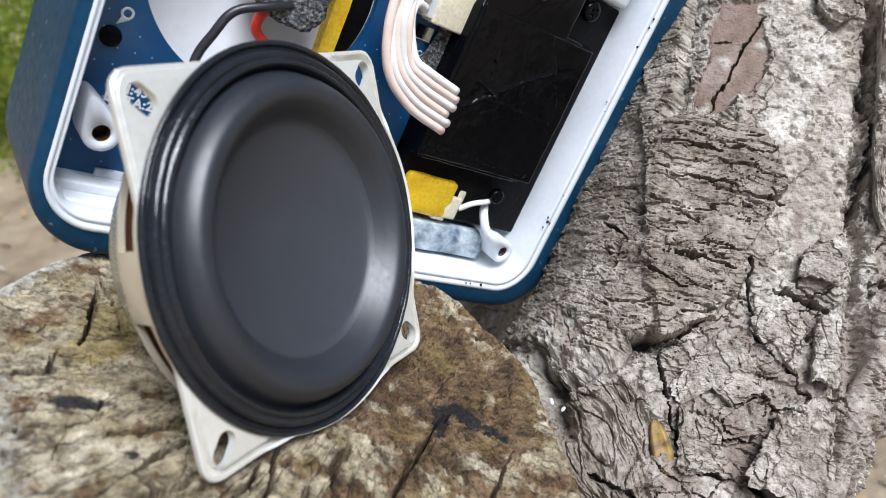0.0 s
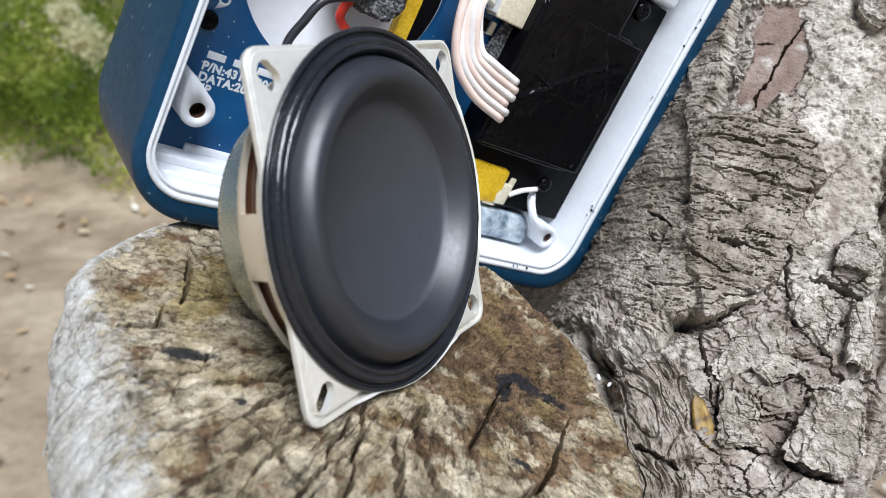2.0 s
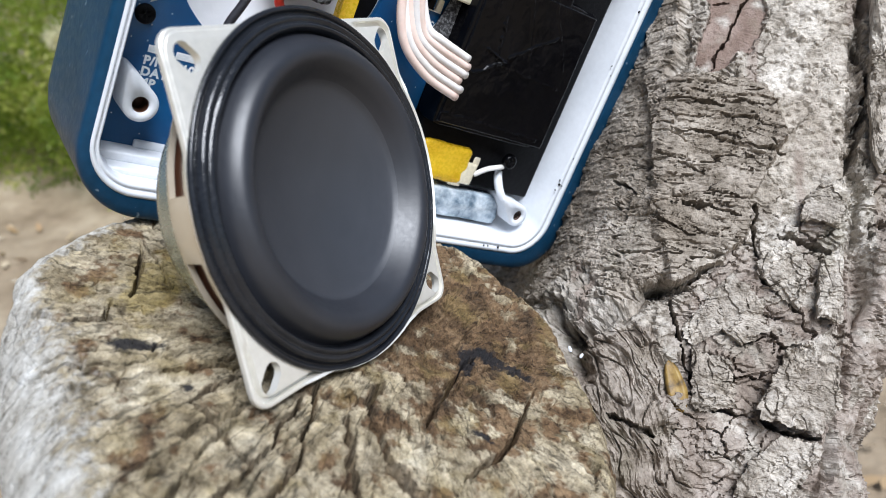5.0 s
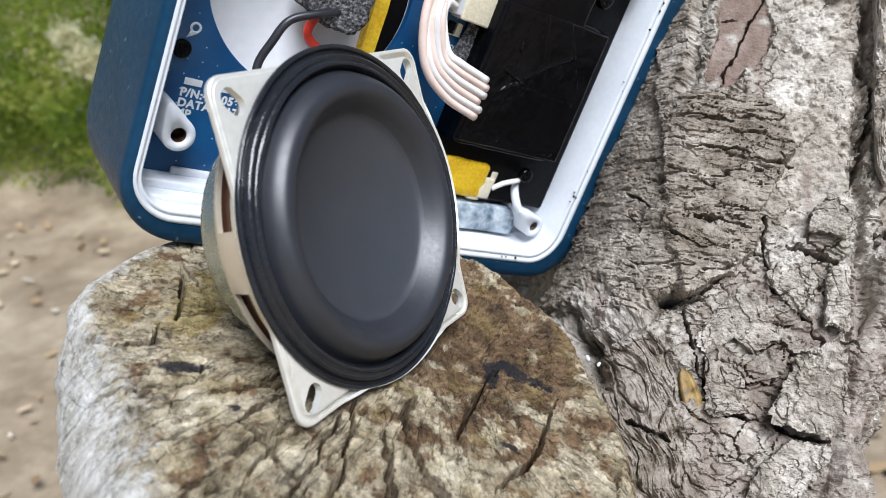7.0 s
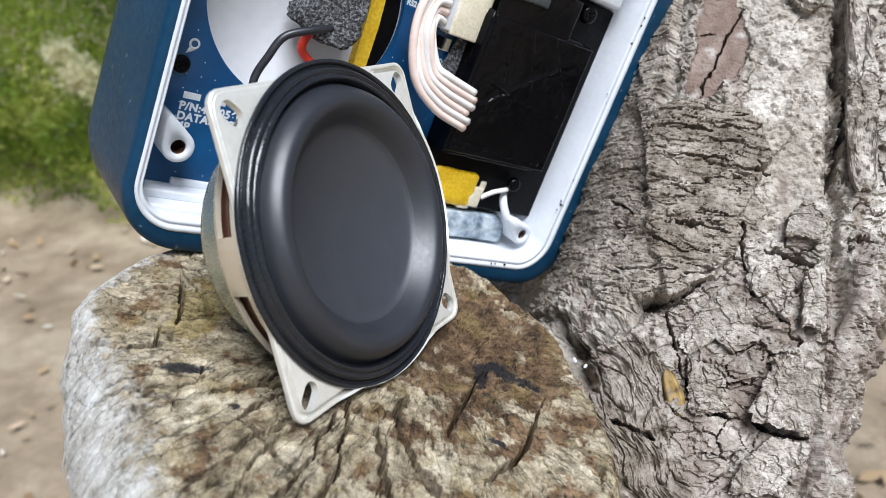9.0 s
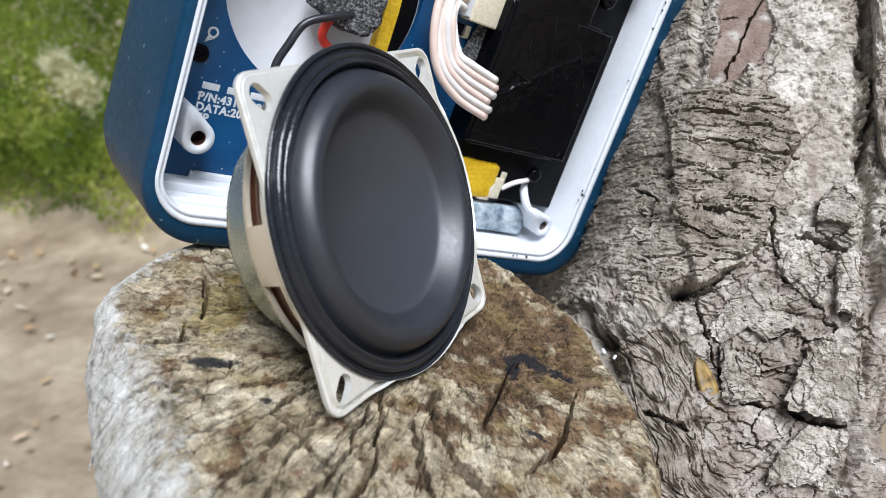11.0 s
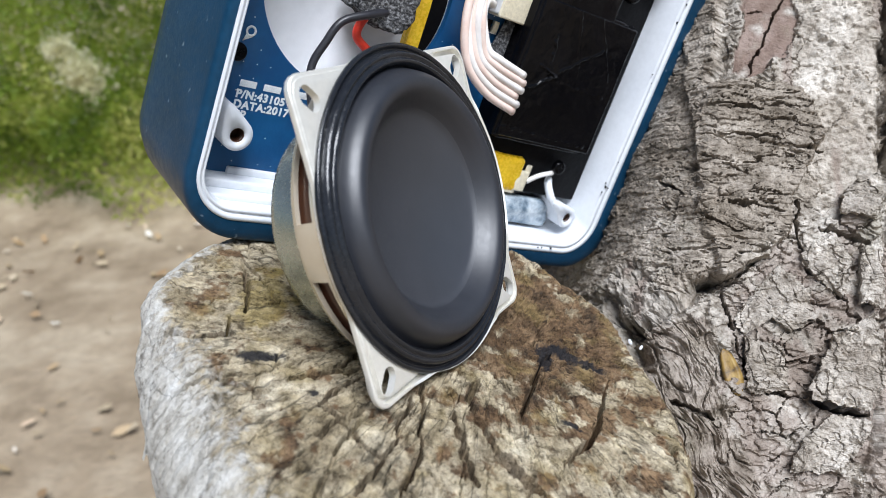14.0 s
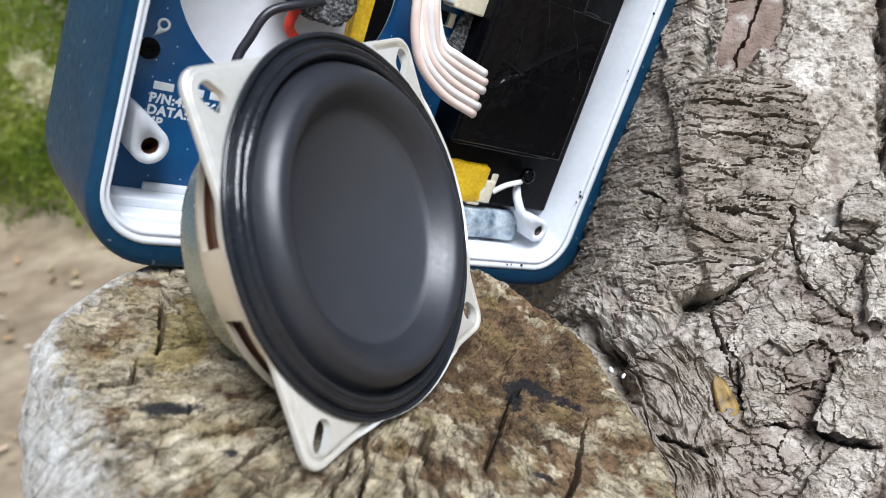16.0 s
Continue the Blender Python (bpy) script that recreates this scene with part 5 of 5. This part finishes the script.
    # gasket, roll surround, cone
    wob = lambda a, r: 0.09 * noise.noise((3 * math.cos(a), 3 * math.sin(a), r)) + 0.05 * noise.noise((14 * math.cos(a), 14 * math.sin(a), r * 2))  # noqa: E731
    bm = bmesh.new()
    turned(bm, [(19.45, -0.1), (19.66, 0.15), (19.62, 0.45), (19.4, 0.62), (19.2, 0.58), (19.02, 0.25), (18.9, 0.10), (18.78, 0.2), (18.62, 0.7), (18.38, 0.98), (18.12, 1.0), (17.97, 0.82), (17.87, 0.78), (17.74, 0.92), (17.5, 1.15), (17.25, 1.12), (17.05, 0.75), (16.95, 0.3), (16.8, -0.3)], 220, wobble=wob)
    part("gasket", bm, GASKET, d, "ridged black rubber gasket").location = Vector((-0.1, 0.03, 0)) * MM
    bm = bmesh.new()
    pts = spline([(16.95, 0.0, 0), (16.8, 0.12, 0), (16.6, 0.55, 0), (16.1, 1.65, 0), (15.2, 2.5, 0), (14.1, 2.5, 0), (13.2, 1.75, 0), (12.5, 0.9, 0), (11.9, 0.2, 0)], 5)
    turned(bm, [(p.x, p.y) for p in pts], 160)
    part("surround", bm, RUBBER, d, "smooth black rubber roll surround")
    bm = bmesh.new()
    pts = spline([(11.98, 0.32, 0), (11.6, -0.05, 0), (11.2, -0.3, 0), (10.3, -0.65, 0), (8.6, -1.2, 0), (6, -1.9, 0), (3, -2.4, 0), (0.03, -2.55, 0)], 5)
    turned(bm, [(p.x, p.y) for p in pts], 160)
    part("cone", bm, CONE, d, "matt dark grey dished cone")
    return d


driver()


# ---- small things ----
def small_leaf():
    bm = bmesh.new()
    loops = []
    for k in range(15):
        t = k / 14
        w = 1.4 * math.sin(math.pi * t) ** 0.55 * (1.0 + 0.12 * math.sin(7 * t)) + 0.03
        y = -3.7 + 7.4 * t
        lift = 0.5 * math.sin(3 * t) - 0.25
        loops.append([Vector((x * w, y, lift + 0.25 * abs(x) + z + 0.12 * math.sin(9 * t + 2 * x))) * MM for x, z in ((-1, 0), (-0.5, 0.1), (0, 0.0), (0.5, 0.1), (1, 0), (0.5, -0.12), (0, -0.2), (-0.5, -0.12))])
    loft(bm, loops, True, True)
    ob = part("leaf", bm, LEAF, None)
    a = np.array([-4.7]), np.array([-20.3])
    n = float(trunk_height(*a)[0][0] + trunk_round(*a)[0])
    m = frame_of(T_O + MM * (-4.7 * T_P - 20.3 * T_Q + (n + 0.9) * T_N), T_P, T_Q, T_N) @ Matrix.Rotation(radians(17), 4, "Z")
    ob.matrix_world = m
    tagged(ob, "small withered yellow-brown leaf stuck on the bark", "leaf")


def chip(p, q, lift, size, turn):
    bm = bmesh.new()
    bmesh.ops.create_icosphere(bm, subdivisions=3, radius=1.0)
    for v in bm.verts:
        v.co = Vector((v.co.x * 1.0, v.co.y * 0.55, v.co.z * 0.4)) * size * MM * (1 + 0.2 * noise.noise(v.co * 1.7))
    ob = part("white_chip", bm, LABEL, None)
    ob.matrix_world = frame_of(T_O + MM * (p * T_P + q * T_Q + lift * T_N), T_P, T_Q, T_N) @ Matrix.Rotation(turn, 4, "Z")
    tagged(ob, "tiny white chip in the crevice between stump and bark", "chip", group="white chips in the crevice")


small_leaf()
chip(-19.6, -16.2, 0.6, 0.5, 2.0)
chip(-17.9, -17.0, 0.2, 0.42, 1.0)
